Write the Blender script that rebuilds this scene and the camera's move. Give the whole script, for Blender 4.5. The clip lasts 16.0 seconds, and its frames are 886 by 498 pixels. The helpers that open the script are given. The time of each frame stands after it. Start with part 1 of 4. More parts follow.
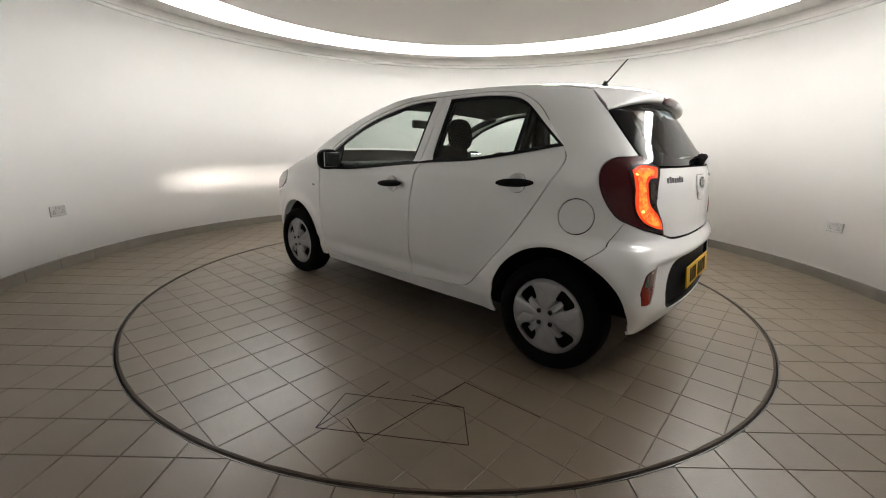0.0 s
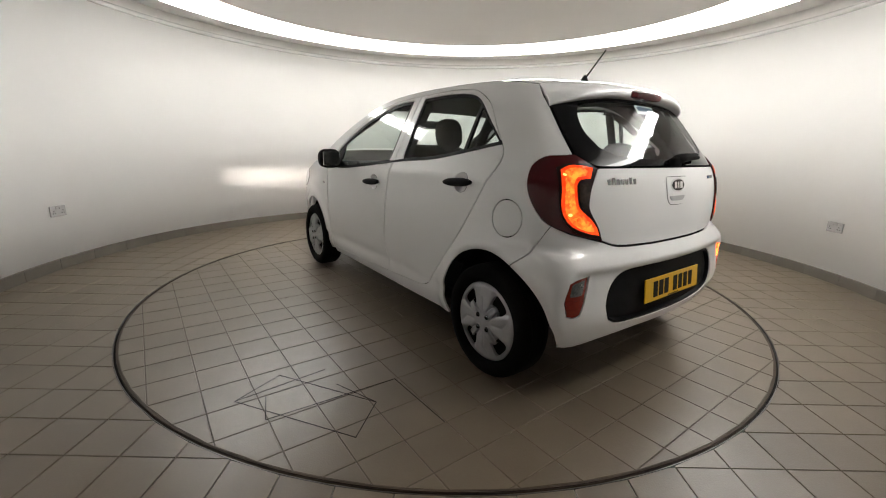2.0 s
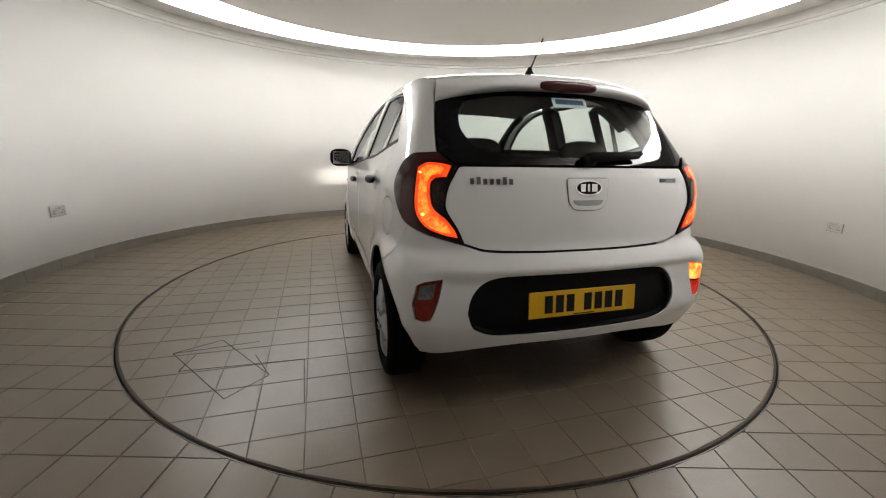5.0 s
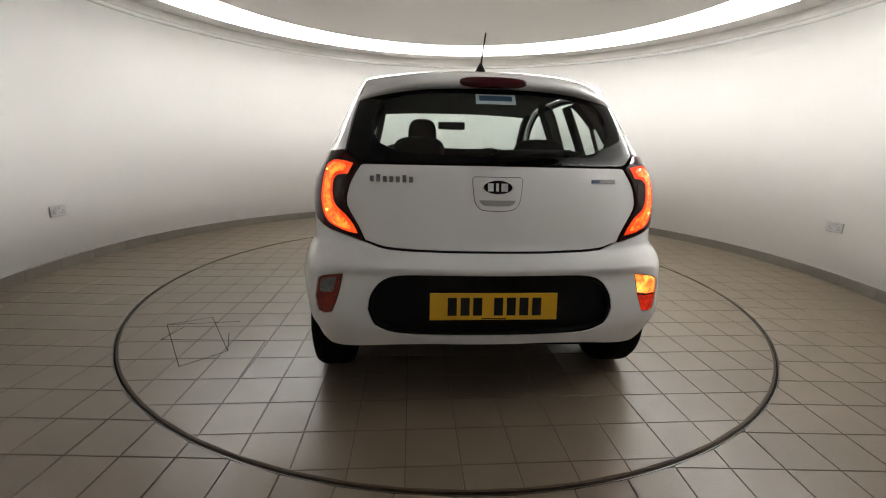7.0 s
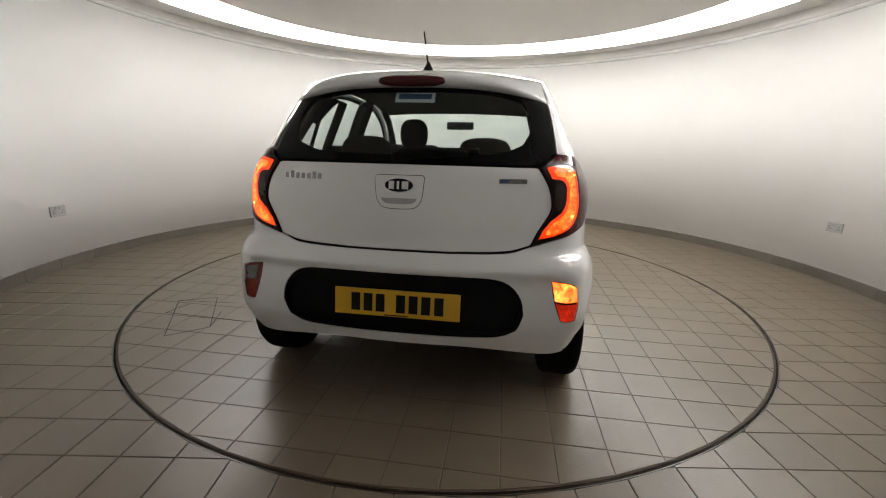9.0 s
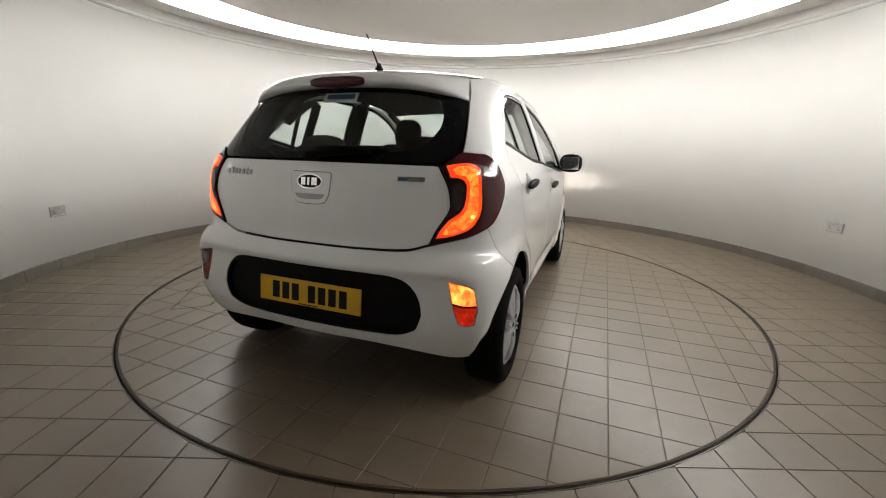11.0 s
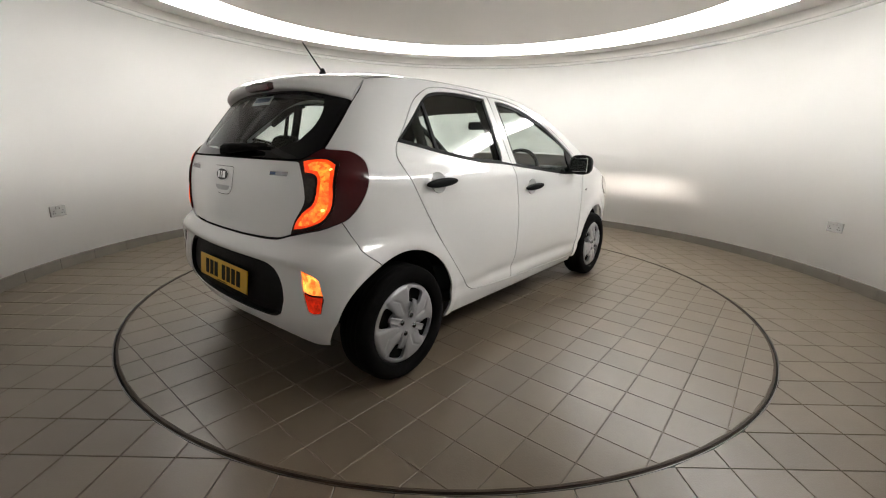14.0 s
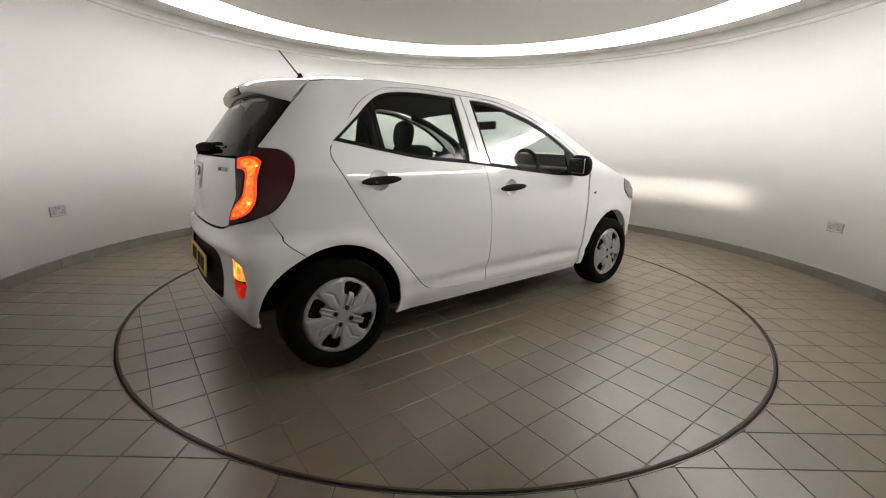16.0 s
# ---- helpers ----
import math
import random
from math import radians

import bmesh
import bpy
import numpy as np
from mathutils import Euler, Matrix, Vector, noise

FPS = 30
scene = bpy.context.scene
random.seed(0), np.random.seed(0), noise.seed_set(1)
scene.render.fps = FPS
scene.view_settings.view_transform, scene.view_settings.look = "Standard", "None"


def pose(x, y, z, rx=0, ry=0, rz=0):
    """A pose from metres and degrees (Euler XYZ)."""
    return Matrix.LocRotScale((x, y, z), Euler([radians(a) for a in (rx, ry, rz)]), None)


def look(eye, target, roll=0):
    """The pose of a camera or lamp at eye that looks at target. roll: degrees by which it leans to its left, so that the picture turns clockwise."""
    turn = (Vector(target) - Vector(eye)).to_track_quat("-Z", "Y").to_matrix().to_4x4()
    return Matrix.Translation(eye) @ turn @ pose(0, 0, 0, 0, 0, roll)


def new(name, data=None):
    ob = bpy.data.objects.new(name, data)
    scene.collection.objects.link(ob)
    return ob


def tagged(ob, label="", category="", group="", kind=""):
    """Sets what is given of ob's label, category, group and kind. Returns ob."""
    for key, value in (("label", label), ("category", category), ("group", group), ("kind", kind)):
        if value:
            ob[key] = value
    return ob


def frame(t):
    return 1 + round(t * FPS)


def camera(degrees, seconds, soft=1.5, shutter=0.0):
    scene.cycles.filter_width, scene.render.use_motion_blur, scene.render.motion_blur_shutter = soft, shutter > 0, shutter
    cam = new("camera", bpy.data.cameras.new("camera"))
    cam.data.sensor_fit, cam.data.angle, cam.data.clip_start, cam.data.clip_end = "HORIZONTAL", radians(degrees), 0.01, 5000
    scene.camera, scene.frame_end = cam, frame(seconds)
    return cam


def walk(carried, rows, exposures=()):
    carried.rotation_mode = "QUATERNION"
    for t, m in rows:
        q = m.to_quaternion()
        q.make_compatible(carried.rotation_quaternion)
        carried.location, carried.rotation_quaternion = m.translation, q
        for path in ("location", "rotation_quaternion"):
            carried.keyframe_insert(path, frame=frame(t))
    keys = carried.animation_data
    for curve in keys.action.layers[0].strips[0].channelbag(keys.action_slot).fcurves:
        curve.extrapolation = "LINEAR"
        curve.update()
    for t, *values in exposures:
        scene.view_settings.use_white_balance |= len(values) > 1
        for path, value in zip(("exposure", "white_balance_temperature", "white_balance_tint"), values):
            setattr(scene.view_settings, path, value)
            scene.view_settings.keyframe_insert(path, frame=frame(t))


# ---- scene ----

# ---- camera: it stands still just outside the round room's opening ----
EYE = Vector((0.0, -3.348, 1.101))
YAW, PITCH, ROLL = radians(-0.497), radians(13.895), 1.351
cam = camera(94.43, 16.0, soft=1.1)
AIM = EYE + Vector((math.sin(YAW) * math.cos(PITCH), math.cos(YAW) * math.cos(PITCH), -math.sin(PITCH)))
walk(cam, [(0, look(EYE, AIM, ROLL)), (16, look(EYE, AIM, ROLL))])

# ---- light: the lit ring in the ceiling, and the faint fill of a dim room beyond the opening ----
RING_GLOW = 27.5
EXPOSURE = 0.0
world = bpy.data.worlds.new("world")
scene.world = world
world.use_nodes = True
world.node_tree.nodes["Background"].inputs[0].default_value = (.8, .85, 1, 1)
world.node_tree.nodes["Background"].inputs[1].default_value = .02
scene.view_settings.exposure = EXPOSURE

# ---- plan ----
ROOM = Vector((.058, .255, 0))      # middle of the round room
ROOM_R, WALL_TOP, SOFFIT = 3.41, 2.367, 2.46
TABLE_R = 2.231
TILE, JOINT = .2, .0034
CAR_AT = Vector((.046, -.117, 0))  # the car's origin on the turntable
TURN = [(0, 49.3), (1, 43.0), (2, 36.8), (3, 30.5), (4, 24.05), (5, 17.6), (6, 11.15), (7, 4.85), (8, -1.4), (9, -7.75), (10, -14.1), (11, -20.35),
        (12, -26.6), (13, -32.9), (14, -39.15), (15, -45.35), (16, -51.55)]


# ---- materials ----
def material(name):
    m = bpy.data.materials.new(name)
    m.use_nodes = True
    t = m.node_tree
    return m, t.nodes, t.links, t.nodes["Principled BSDF"]


def speckled(name, dark, light, scale=6.0, rough=.5, metal=0.0, bump=0.0, grain=120.0, spread=0.0, coat=0.0, rough_var=.1, spec=.5):
    """Paint-like surface: two scales of noise between two colours, uneven gloss, fine relief; spread varies it from piece to piece."""
    m, n, l, b = material(name)
    co = n.new("ShaderNodeTexCoord")
    big, fine = n.new("ShaderNodeTexNoise"), n.new("ShaderNodeTexNoise")
    big.inputs["Scale"].default_value, fine.inputs["Scale"].default_value = scale, grain
    big.inputs["Detail"].default_value = 6
    where = co.outputs["Object"]
    if spread:  # pieces that share a mesh each take another stretch of the pattern
        piece, shift = n.new("ShaderNodeObjectInfo"), n.new("ShaderNodeVectorMath")
        shift.operation = "MULTIPLY_ADD"
        shift.inputs[1].default_value = (1, 1, 1)
        far = n.new("ShaderNodeMath")
        far.operation, far.inputs[1].default_value = "MULTIPLY", 57.0
        l.new(piece.outputs["Random"], far.inputs[0])
        l.new(where, shift.inputs[0])
        l.new(far.outputs[0], shift.inputs[2])
        where = shift.outputs[0]
    for x in (big, fine):
        l.new(where, x.inputs["Vector"])
    add = n.new("ShaderNodeMath")
    add.operation = "MULTIPLY_ADD"
    l.new(fine.outputs[0], add.inputs[0])
    add.inputs[1].default_value = .35
    l.new(big.outputs[0], add.inputs[2])
    ramp = n.new("ShaderNodeMapRange")
    ramp.inputs[1].default_value, ramp.inputs[2].default_value = .4, .95
    l.new(add.outputs[0], ramp.inputs[0])
    mix = n.new("ShaderNodeMix")
    mix.data_type = "RGBA"
    mix.inputs[6].default_value, mix.inputs[7].default_value = (*dark, 1), (*light, 1)
    l.new(ramp.outputs[0], mix.inputs[0])
    colour = mix.outputs[2]
    if spread:
        info, hsv, rg = n.new("ShaderNodeObjectInfo"), n.new("ShaderNodeHueSaturation"), n.new("ShaderNodeMapRange")
        rg.inputs[3].default_value, rg.inputs[4].default_value = 1 - spread, 1 + spread
        l.new(info.outputs["Random"], rg.inputs[0])
        l.new(rg.outputs[0], hsv.inputs["Value"])
        l.new(colour, hsv.inputs["Color"])
        colour = hsv.outputs[0]
    l.new(colour, b.inputs["Base Color"])
    rr = n.new("ShaderNodeMapRange")
    rr.inputs[3].default_value, rr.inputs[4].default_value = max(.02, rough - rough_var / 2), min(1, rough + rough_var / 2)
    l.new(big.outputs[0], rr.inputs[0])
    l.new(rr.outputs[0], b.inputs["Roughness"])
    b.inputs["Metallic"].default_value = metal
    b.inputs["Specular IOR Level"].default_value = spec
    b.inputs["Coat Weight"].default_value = coat
    b.inputs["Coat Roughness"].default_value = .02
    b.inputs["Coat IOR"].default_value = 1.65
    if bump:
        bp = n.new("ShaderNodeBump")
        bp.inputs["Strength"].default_value, bp.inputs["Distance"].default_value = bump, .002
        l.new(fine.outputs[0], bp.inputs["Height"])
        l.new(bp.outputs[0], b.inputs["Normal"])
    return m


def glowing(name, colour, strength, grain=0.0, dark=(0, 0, 0)):
    """A surface that gives off light; grain breaks it up into brighter and darker cells."""
    m, n, l, b = material(name)
    b.inputs["Base Color"].default_value = (*[min(1, c * .4) for c in colour], 1)
    b.inputs["Roughness"].default_value = .15
    b.inputs["Emission Color"].default_value = (*colour, 1)
    b.inputs["Emission Strength"].default_value = strength
    if grain:
        co, v, r = n.new("ShaderNodeTexCoord"), n.new("ShaderNodeTexNoise"), n.new("ShaderNodeMapRange")
        v.inputs["Scale"].default_value, v.inputs["Detail"].default_value = grain, 3
        r.inputs[1].default_value, r.inputs[2].default_value = .35, .7
        r.inputs[3].default_value, r.inputs[4].default_value = strength * .6, strength * 1.35
        l.new(co.outputs["Object"], v.inputs["Vector"])
        l.new(v.outputs[0], r.inputs[0])
        l.new(r.outputs[0], b.inputs["Emission Strength"])
    return m


def lamp_cells(name, low, high, dim, bright, scale):
    """A lit lens over moulded reflector cells: colour and strength both vary from cell to cell."""
    m, n, l, b = material(name)
    co, cell, noise, add, r = n.new("ShaderNodeTexCoord"), n.new("ShaderNodeTexVoronoi"), n.new("ShaderNodeTexNoise"), n.new("ShaderNodeMath"), n.new("ShaderNodeMapRange")
    cell.inputs["Scale"].default_value, noise.inputs["Scale"].default_value = scale, scale * .28
    add.operation = "MULTIPLY_ADD"
    add.inputs[1].default_value = .45
    l.new(co.outputs["Object"], cell.inputs["Vector"])
    l.new(co.outputs["Object"], noise.inputs["Vector"])
    l.new(cell.outputs["Color"], add.inputs[0])
    l.new(noise.outputs[0], add.inputs[2])
    r.inputs[1].default_value, r.inputs[2].default_value = .5, .95
    r.inputs[3].default_value, r.inputs[4].default_value = dim, bright
    l.new(add.outputs[0], r.inputs[0])
    mix = n.new("ShaderNodeMix")
    mix.data_type = "RGBA"
    mix.inputs[6].default_value, mix.inputs[7].default_value = (*low, 1), (*high, 1)
    l.new(add.outputs[0], mix.inputs[0])
    l.new(mix.outputs[2], b.inputs["Emission Color"])
    l.new(r.outputs[0], b.inputs["Emission Strength"])
    b.inputs["Base Color"].default_value = (.35, .02, .01, 1)
    b.inputs["Roughness"].default_value = .12
    return m


def clear_glass(name, tint, gloss=1.0):
    """A thin pane: tinted see-through with a sharp reflection that grows at a slant."""
    m, n, l, b = material(name)
    n.remove(b)
    tr, gl, mix, fr = n.new("ShaderNodeBsdfTransparent"), n.new("ShaderNodeBsdfGlossy"), n.new("ShaderNodeMixShader"), n.new("ShaderNodeLayerWeight")
    tr.inputs[0].default_value = (*tint, 1)
    gl.inputs["Roughness"].default_value = .01
    gl.inputs["Color"].default_value = (gloss, gloss, gloss, 1)
    fr.inputs[0].default_value = .5
    pw, rg = n.new("ShaderNodeMath"), n.new("ShaderNodeMapRange")
    pw.operation, pw.inputs[1].default_value = "POWER", 4.5
    rg.inputs[3].default_value, rg.inputs[4].default_value = .07, 1.0
    l.new(fr.outputs["Facing"], pw.inputs[0])
    l.new(pw.outputs[0], rg.inputs[0])
    l.new(rg.outputs[0], mix.inputs[0])
    l.new(tr.outputs[0], mix.inputs[1])
    l.new(gl.outputs[0], mix.inputs[2])
    l.new(mix.outputs[0], n["Material Output"].inputs[0])
    return m


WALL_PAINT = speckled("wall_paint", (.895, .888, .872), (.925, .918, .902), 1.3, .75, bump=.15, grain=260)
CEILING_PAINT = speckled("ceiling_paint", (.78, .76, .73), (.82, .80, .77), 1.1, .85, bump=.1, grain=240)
TILE_MAT = speckled("floor_tile", (.120, .092, .063), (.152, .120, .085), 3.5, .34, spec=.5, bump=.2, grain=170, spread=.06, rough_var=.05)
SKIRT_MAT = speckled("skirting_tile", (.125, .110, .090), (.165, .147, .122), 5, .5, bump=.2, grain=150, spread=.05)
GROUT_MAT = speckled("grout", (.014, .011, .009), (.085, .070, .053), 2.2, .9, bump=.4, grain=90)
GROUT_WORN = speckled("worn_grout", (.030, .024, .017), (.150, .118, .082), 1.3, .9, bump=.4, grain=10)
RUBBER = speckled("rubber_seal", (.006, .0055, .005), (.014, .012, .010), 30, .9, bump=.3, spec=.1)
STEEL = speckled("steel_edge", (.05, .045, .04), (.28, .26, .24), 1.6, .35, metal=1.0, bump=.1)
RUST = speckled("worn_rim", (.024, .014, .008), (.060, .036, .020), 5, .8, bump=.4)
RING_MAT = glowing("lit_ceiling_ring", (1, .985, .955), RING_GLOW)
PAINT = speckled("white_car_paint", (.76, .76, .755), (.79, .79, .785), 2, .38, coat=1.0, grain=400, rough_var=.05)
BLACK_PLASTIC = speckled("black_plastic", (.006, .006, .0065), (.011, .011, .0115), 20, .5, bump=.25, grain=600, spec=.07)
GLOSS_BLACK = speckled("gloss_black", (.004, .004, .0045), (.006, .006, .0065), 8, .03, grain=300, rough_var=.02, spec=.14)
TRIM = speckled("dark_interior_trim", (.007, .007, .0075), (.014, .014, .0145), 14, .8, bump=.3, grain=400, spec=.2)
CLOTH = speckled("black_seat_cloth", (.006, .006, .0065), (.013, .013, .014), 25, .95, bump=.5, grain=700, spec=.15)
LINER = speckled("grey_headliner", (.045, .045, .044), (.07, .07, .068), 20, .9, bump=.3, grain=500)
UNDER = speckled("underbody", (.006, .006, .006), (.010, .0095, .009), 9, .95, bump=.4, spec=.1)
TYRE = speckled("tyre_rubber", (.0035, .0035, .0035), (.0065, .006, .006), 18, .9, bump=.4, grain=300, spec=.07)
SILVER = speckled("silver_hubcap", (.32, .32, .33), (.43, .43, .44), 10, .34, metal=.35, grain=500)
CHROME = speckled("chrome", (.6, .6, .61), (.75, .75, .76), 20, .12, metal=1.0)
NUT_STEEL = speckled("dark_nut_steel", (.06, .06, .062), (.14, .14, .145), 60, .25, metal=1.0)
GLASS = clear_glass("window_glass", (.84, .90, .875), .6)
REAR_GLASS = clear_glass("rear_window_glass", (.80, .855, .835), .5)
LAMP_RED = speckled("dark_red_lens", (.048, .005, .007), (.060, .006, .008), 7, .10, coat=.15, grain=90, rough_var=.04, spec=.3)
LAMP_LIT = lamp_cells("lit_tail_lamp", (1, .030, .002), (1, .075, .006), .6, 1.3, 70)
LAMP_CORE = lamp_cells("lit_tail_lamp_core", (1, .055, .004), (1, .20, .020), .7, 2.3, 85)
LAMP_SPOT = glowing("lamp_hot_spot", (1, .38, .09), 3.2)
LAMP_SMOKE = speckled("smoked_lens", (.010, .008, .007), (.05, .035, .028), 45, .15, spec=.3)
LAMP_CLEAR = speckled("clear_lens", (.09, .085, .085), (.32, .30, .30), 60, .1, metal=.5, coat=1.0)
LAMP_REFLECTOR = speckled("red_reflector", (.15, .010, .006), (.24, .02, .010), 40, .12, coat=.6)
FOG_LIT = lamp_cells("lit_fog_lamp", (1, .075, .006), (1, .25, .04), 1.3, 3.8, 60)
FOG_LIT_LOW = lamp_cells("lit_fog_lamp_lower", (1, .012, .004), (1, .04, .008), .12, .55, 110)
HEAD_LIT = glowing("headlamp_bulb", (1, .90, .80), 20000.0)
PLATE = speckled("yellow_plate", (.58, .32, .008), (.65, .37, .012), 8, .35)
INK = speckled("black_ink", (.008, .008, .008), (.014, .014, .014), 30, .6, spec=.15)
DARK_CHROME = speckled("dark_chrome", (.16, .16, .165), (.30, .30, .31), 40, .18, metal=1.0)
BEZEL = speckled("dark_lamp_bezel", (.008, .002, .002), (.014, .003, .003), 20, .3, spec=.15)
STICKER_BLUE = speckled("sticker_blue", (.025, .06, .13), (.04, .09, .18), 20, .5)
STICKER = speckled("sticker_white", (.55, .62, .66), (.66, .70, .72), 30, .5)
SOCKET_WHITE = speckled("white_socket_plastic", (.40, .392, .38), (.46, .452, .44), 30, .45)
BEAD = speckled("white_gloss_bead", (.84, .83, .81), (.88, .87, .85), 2, .15, coat=1.0, spec=1.0)
COVE_WHITE = speckled("white_gloss_cornice", (.82, .81, .79), (.86, .85, .83), 2, .35)
# for the unseen slot side: grey so that less light bounces onto the upper wall
COVE_GREY = speckled("light_damping_grey", (.20, .195, .185), (.27, .26, .25), 3, .8)


# ---- helpers of this scene ----
def mesh_part(name, verts, faces, mat, parent=None, label="", smooth=True):
    me = bpy.data.meshes.new(name)
    me.from_pydata([tuple(v) for v in verts], [], faces)
    me.materials.append(mat)
    me.polygons.foreach_set("use_smooth", [smooth] * len(me.polygons))
    me.update()
    ob = new(name, me)
    ob.parent = parent
    return tagged(ob, label)


def part(name, bm, mat, parent=None, label="", smooth=False):
    """Links a bmesh as one mesh object under a thing or a part."""
    me = bpy.data.meshes.new(name)
    bm.normal_update()
    bm.to_mesh(me)
    bm.free()
    me.materials.append(mat)
    me.polygons.foreach_set("use_smooth", [smooth] * len(me.polygons))
    ob = new(name, me)
    ob.parent = parent
    return tagged(ob, label)


def empty(name, **tags):
    return tagged(new(name), **tags)


def box(bm, centre, size, bevel=0.0, turn=None, segments=2):
    """A bevelled box added to bm."""
    made = bmesh.ops.create_cube(bm, size=1)["verts"]
    bmesh.ops.scale(bm, vec=size, verts=made)
    if bevel:
        edges = list({e for v in made for e in v.link_edges})
        made = bmesh.ops.bevel(bm, geom=edges, offset=bevel, segments=segments, affect="EDGES", profile=.5)["verts"]
        made = list({v for v in made if v.is_valid})
    if turn:
        bmesh.ops.rotate(bm, verts=made, matrix=Euler([radians(a) for a in turn]).to_matrix())
    bmesh.ops.translate(bm, vec=centre, verts=made)
    return made


def one_box(centre, size, bevel=0.0, turn=None, segments=2):
    bm = bmesh.new()
    box(bm, centre, size, bevel, turn, segments)
    return bm


def lathe(profile, n=64, axis="x", centre=(0, 0, 0)):
    """verts, faces of a profile of (along, radius) turned round an axis."""
    verts, faces = [], []
    for i in range(n):
        a = 2 * math.pi * i / n
        for s, r in profile:
            v = {"x": (s, r * math.cos(a), r * math.sin(a)), "z": (r * math.cos(a), r * math.sin(a), s)}[axis]
            verts.append(Vector(v) + Vector(centre))
    k = len(profile)
    for i in range(n):
        j = (i + 1) % n
        for q in range(k - 1):
            faces.append((i * k + q, j * k + q, j * k + q + 1, i * k + q + 1))
    return verts, faces


def arc_wall(profile, a0, a1, n, centre):
    """verts, faces of a profile of (radius, height), closed, swept round the z axis from a0 to a1 degrees."""
    verts, faces, k = [], [], len(profile)
    for i in range(n + 1):
        a = radians(a0 + (a1 - a0) * i / n)
        for r, z in profile:
            verts.append((centre[0] + r * math.cos(a), centre[1] + r * math.sin(a), z))
    for i in range(n):
        for q in range(k):
            faces.append((i * k + q, (i + 1) * k + q, (i + 1) * k + (q + 1) % k, i * k + (q + 1) % k))
    faces += [tuple(range(k)), tuple(range(n * k + k - 1, n * k - 1, -1))]
    return verts, faces


def tube(points, radius, n=10, close=False):
    """verts, faces of a round bar along points."""
    verts, faces, pts = [], [], [Vector(p) for p in points]
    m = len(pts)
    for i, p in enumerate(pts):
        d = (pts[(i + 1) % m] - pts[i - 1] if close else pts[min(i + 1, m - 1)] - pts[max(i - 1, 0)]).normalized()
        u = d.cross(Vector((.13, .2, 1)) if abs(d.z) < .9 else Vector((1, 0, 0))).normalized()
        w = d.cross(u)
        r = radius[i] if isinstance(radius, (list, tuple)) else radius
        verts += [p + u * r * math.cos(2 * math.pi * k / n) + w * r * math.sin(2 * math.pi * k / n) for k in range(n)]
    for i in range(m if close else m - 1):
        j = (i + 1) % m
        faces += [(i * n + k, i * n + (k + 1) % n, j * n + (k + 1) % n, j * n + k) for k in range(n)]
    if not close:
        faces += [tuple(range(n - 1, -1, -1)), tuple(range((m - 1) * n, m * n))]
    return verts, faces


# ---- the car's outer skin: car space, y forward, z up, origin on the ground between the axles ----
WZ = [(.15, .700), (.21, .735), (.26, .757), (.30, .770), (.355, .773), (.395, .786), (.45, .789), (.60, .794), (.75, .793), (.84, .788), (.89, .787), (.93, .784), (.965, .777),
      (1.02, .752), (1.15, .700), (1.25, .660), (1.35, .615), (1.40, .588), (1.45, .55), (1.52, .48)]
RZ = [(.15, -1.58), (.22, -1.61), (.30, -1.655), (.38, -1.69), (.50, -1.70), (.60, -1.70), (.66, -1.68), (.71, -1.655), (.80, -1.648), (.95, -1.632),
      (1.03, -1.612), (1.10, -1.565), (1.20, -1.495), (1.30, -1.425), (1.36, -1.38), (1.42, -1.33), (1.52, -1.25)]
PLAN = [(0, 0), (.20, .004), (.40, .016), (.58, .036), (.72, .060), (.83, .095), (.90, .145), (.945, .215), (.972, .32), (.988, .48), (.997, .72), (1.0, 1.0), (1.0, 1.6), (1.0, 3.7)]


def smooth_table(rows, n=400):
    """A table made smooth: dense samples of a monotone cubic through its rows."""
    x, y = np.array([r[0] for r in rows], float), np.array([r[1] for r in rows], float)
    d = np.diff(y) / np.diff(x)
    m = np.concatenate([[d[0]], (d[1:] + d[:-1]) / 2, [d[-1]]])
    for i in range(1, len(m) - 1):
        if d[i - 1] * d[i] <= 0:
            m[i] = 0
    xs = np.linspace(x[0], x[-1], n)
    k = np.clip(np.searchsorted(x, xs) - 1, 0, len(d) - 1)
    h = x[k + 1] - x[k]
    t = (xs - x[k]) / h
    ys = (1 + 2 * t) * (1 - t) ** 2 * y[k] + t * (1 - t) ** 2 * h * m[k] + t * t * (3 - 2 * t) * y[k + 1] + t * t * (t - 1) * h * m[k + 1]
    return xs, ys


WT, RT = smooth_table(WZ), smooth_table(RZ)
_s = np.concatenate([[0], np.cumsum([math.hypot((b[0] - a[0]) * .78, b[1] - a[1]) for a, b in zip(PLAN, PLAN[1:])])])
AT, BT = smooth_table(list(zip(_s, [r[0] for r in PLAN]))), smooth_table(list(zip(_s, [r[1] for r in PLAN])))
WHEELS = (-1.2, 1.2)


def ledge(z):
    """How far the bumper's rounded top edge has come out at the height z, from 0 to 1."""
    u = min(1, max(0, (.70 - z) / .075))
    return math.sqrt(u * (2 - u))


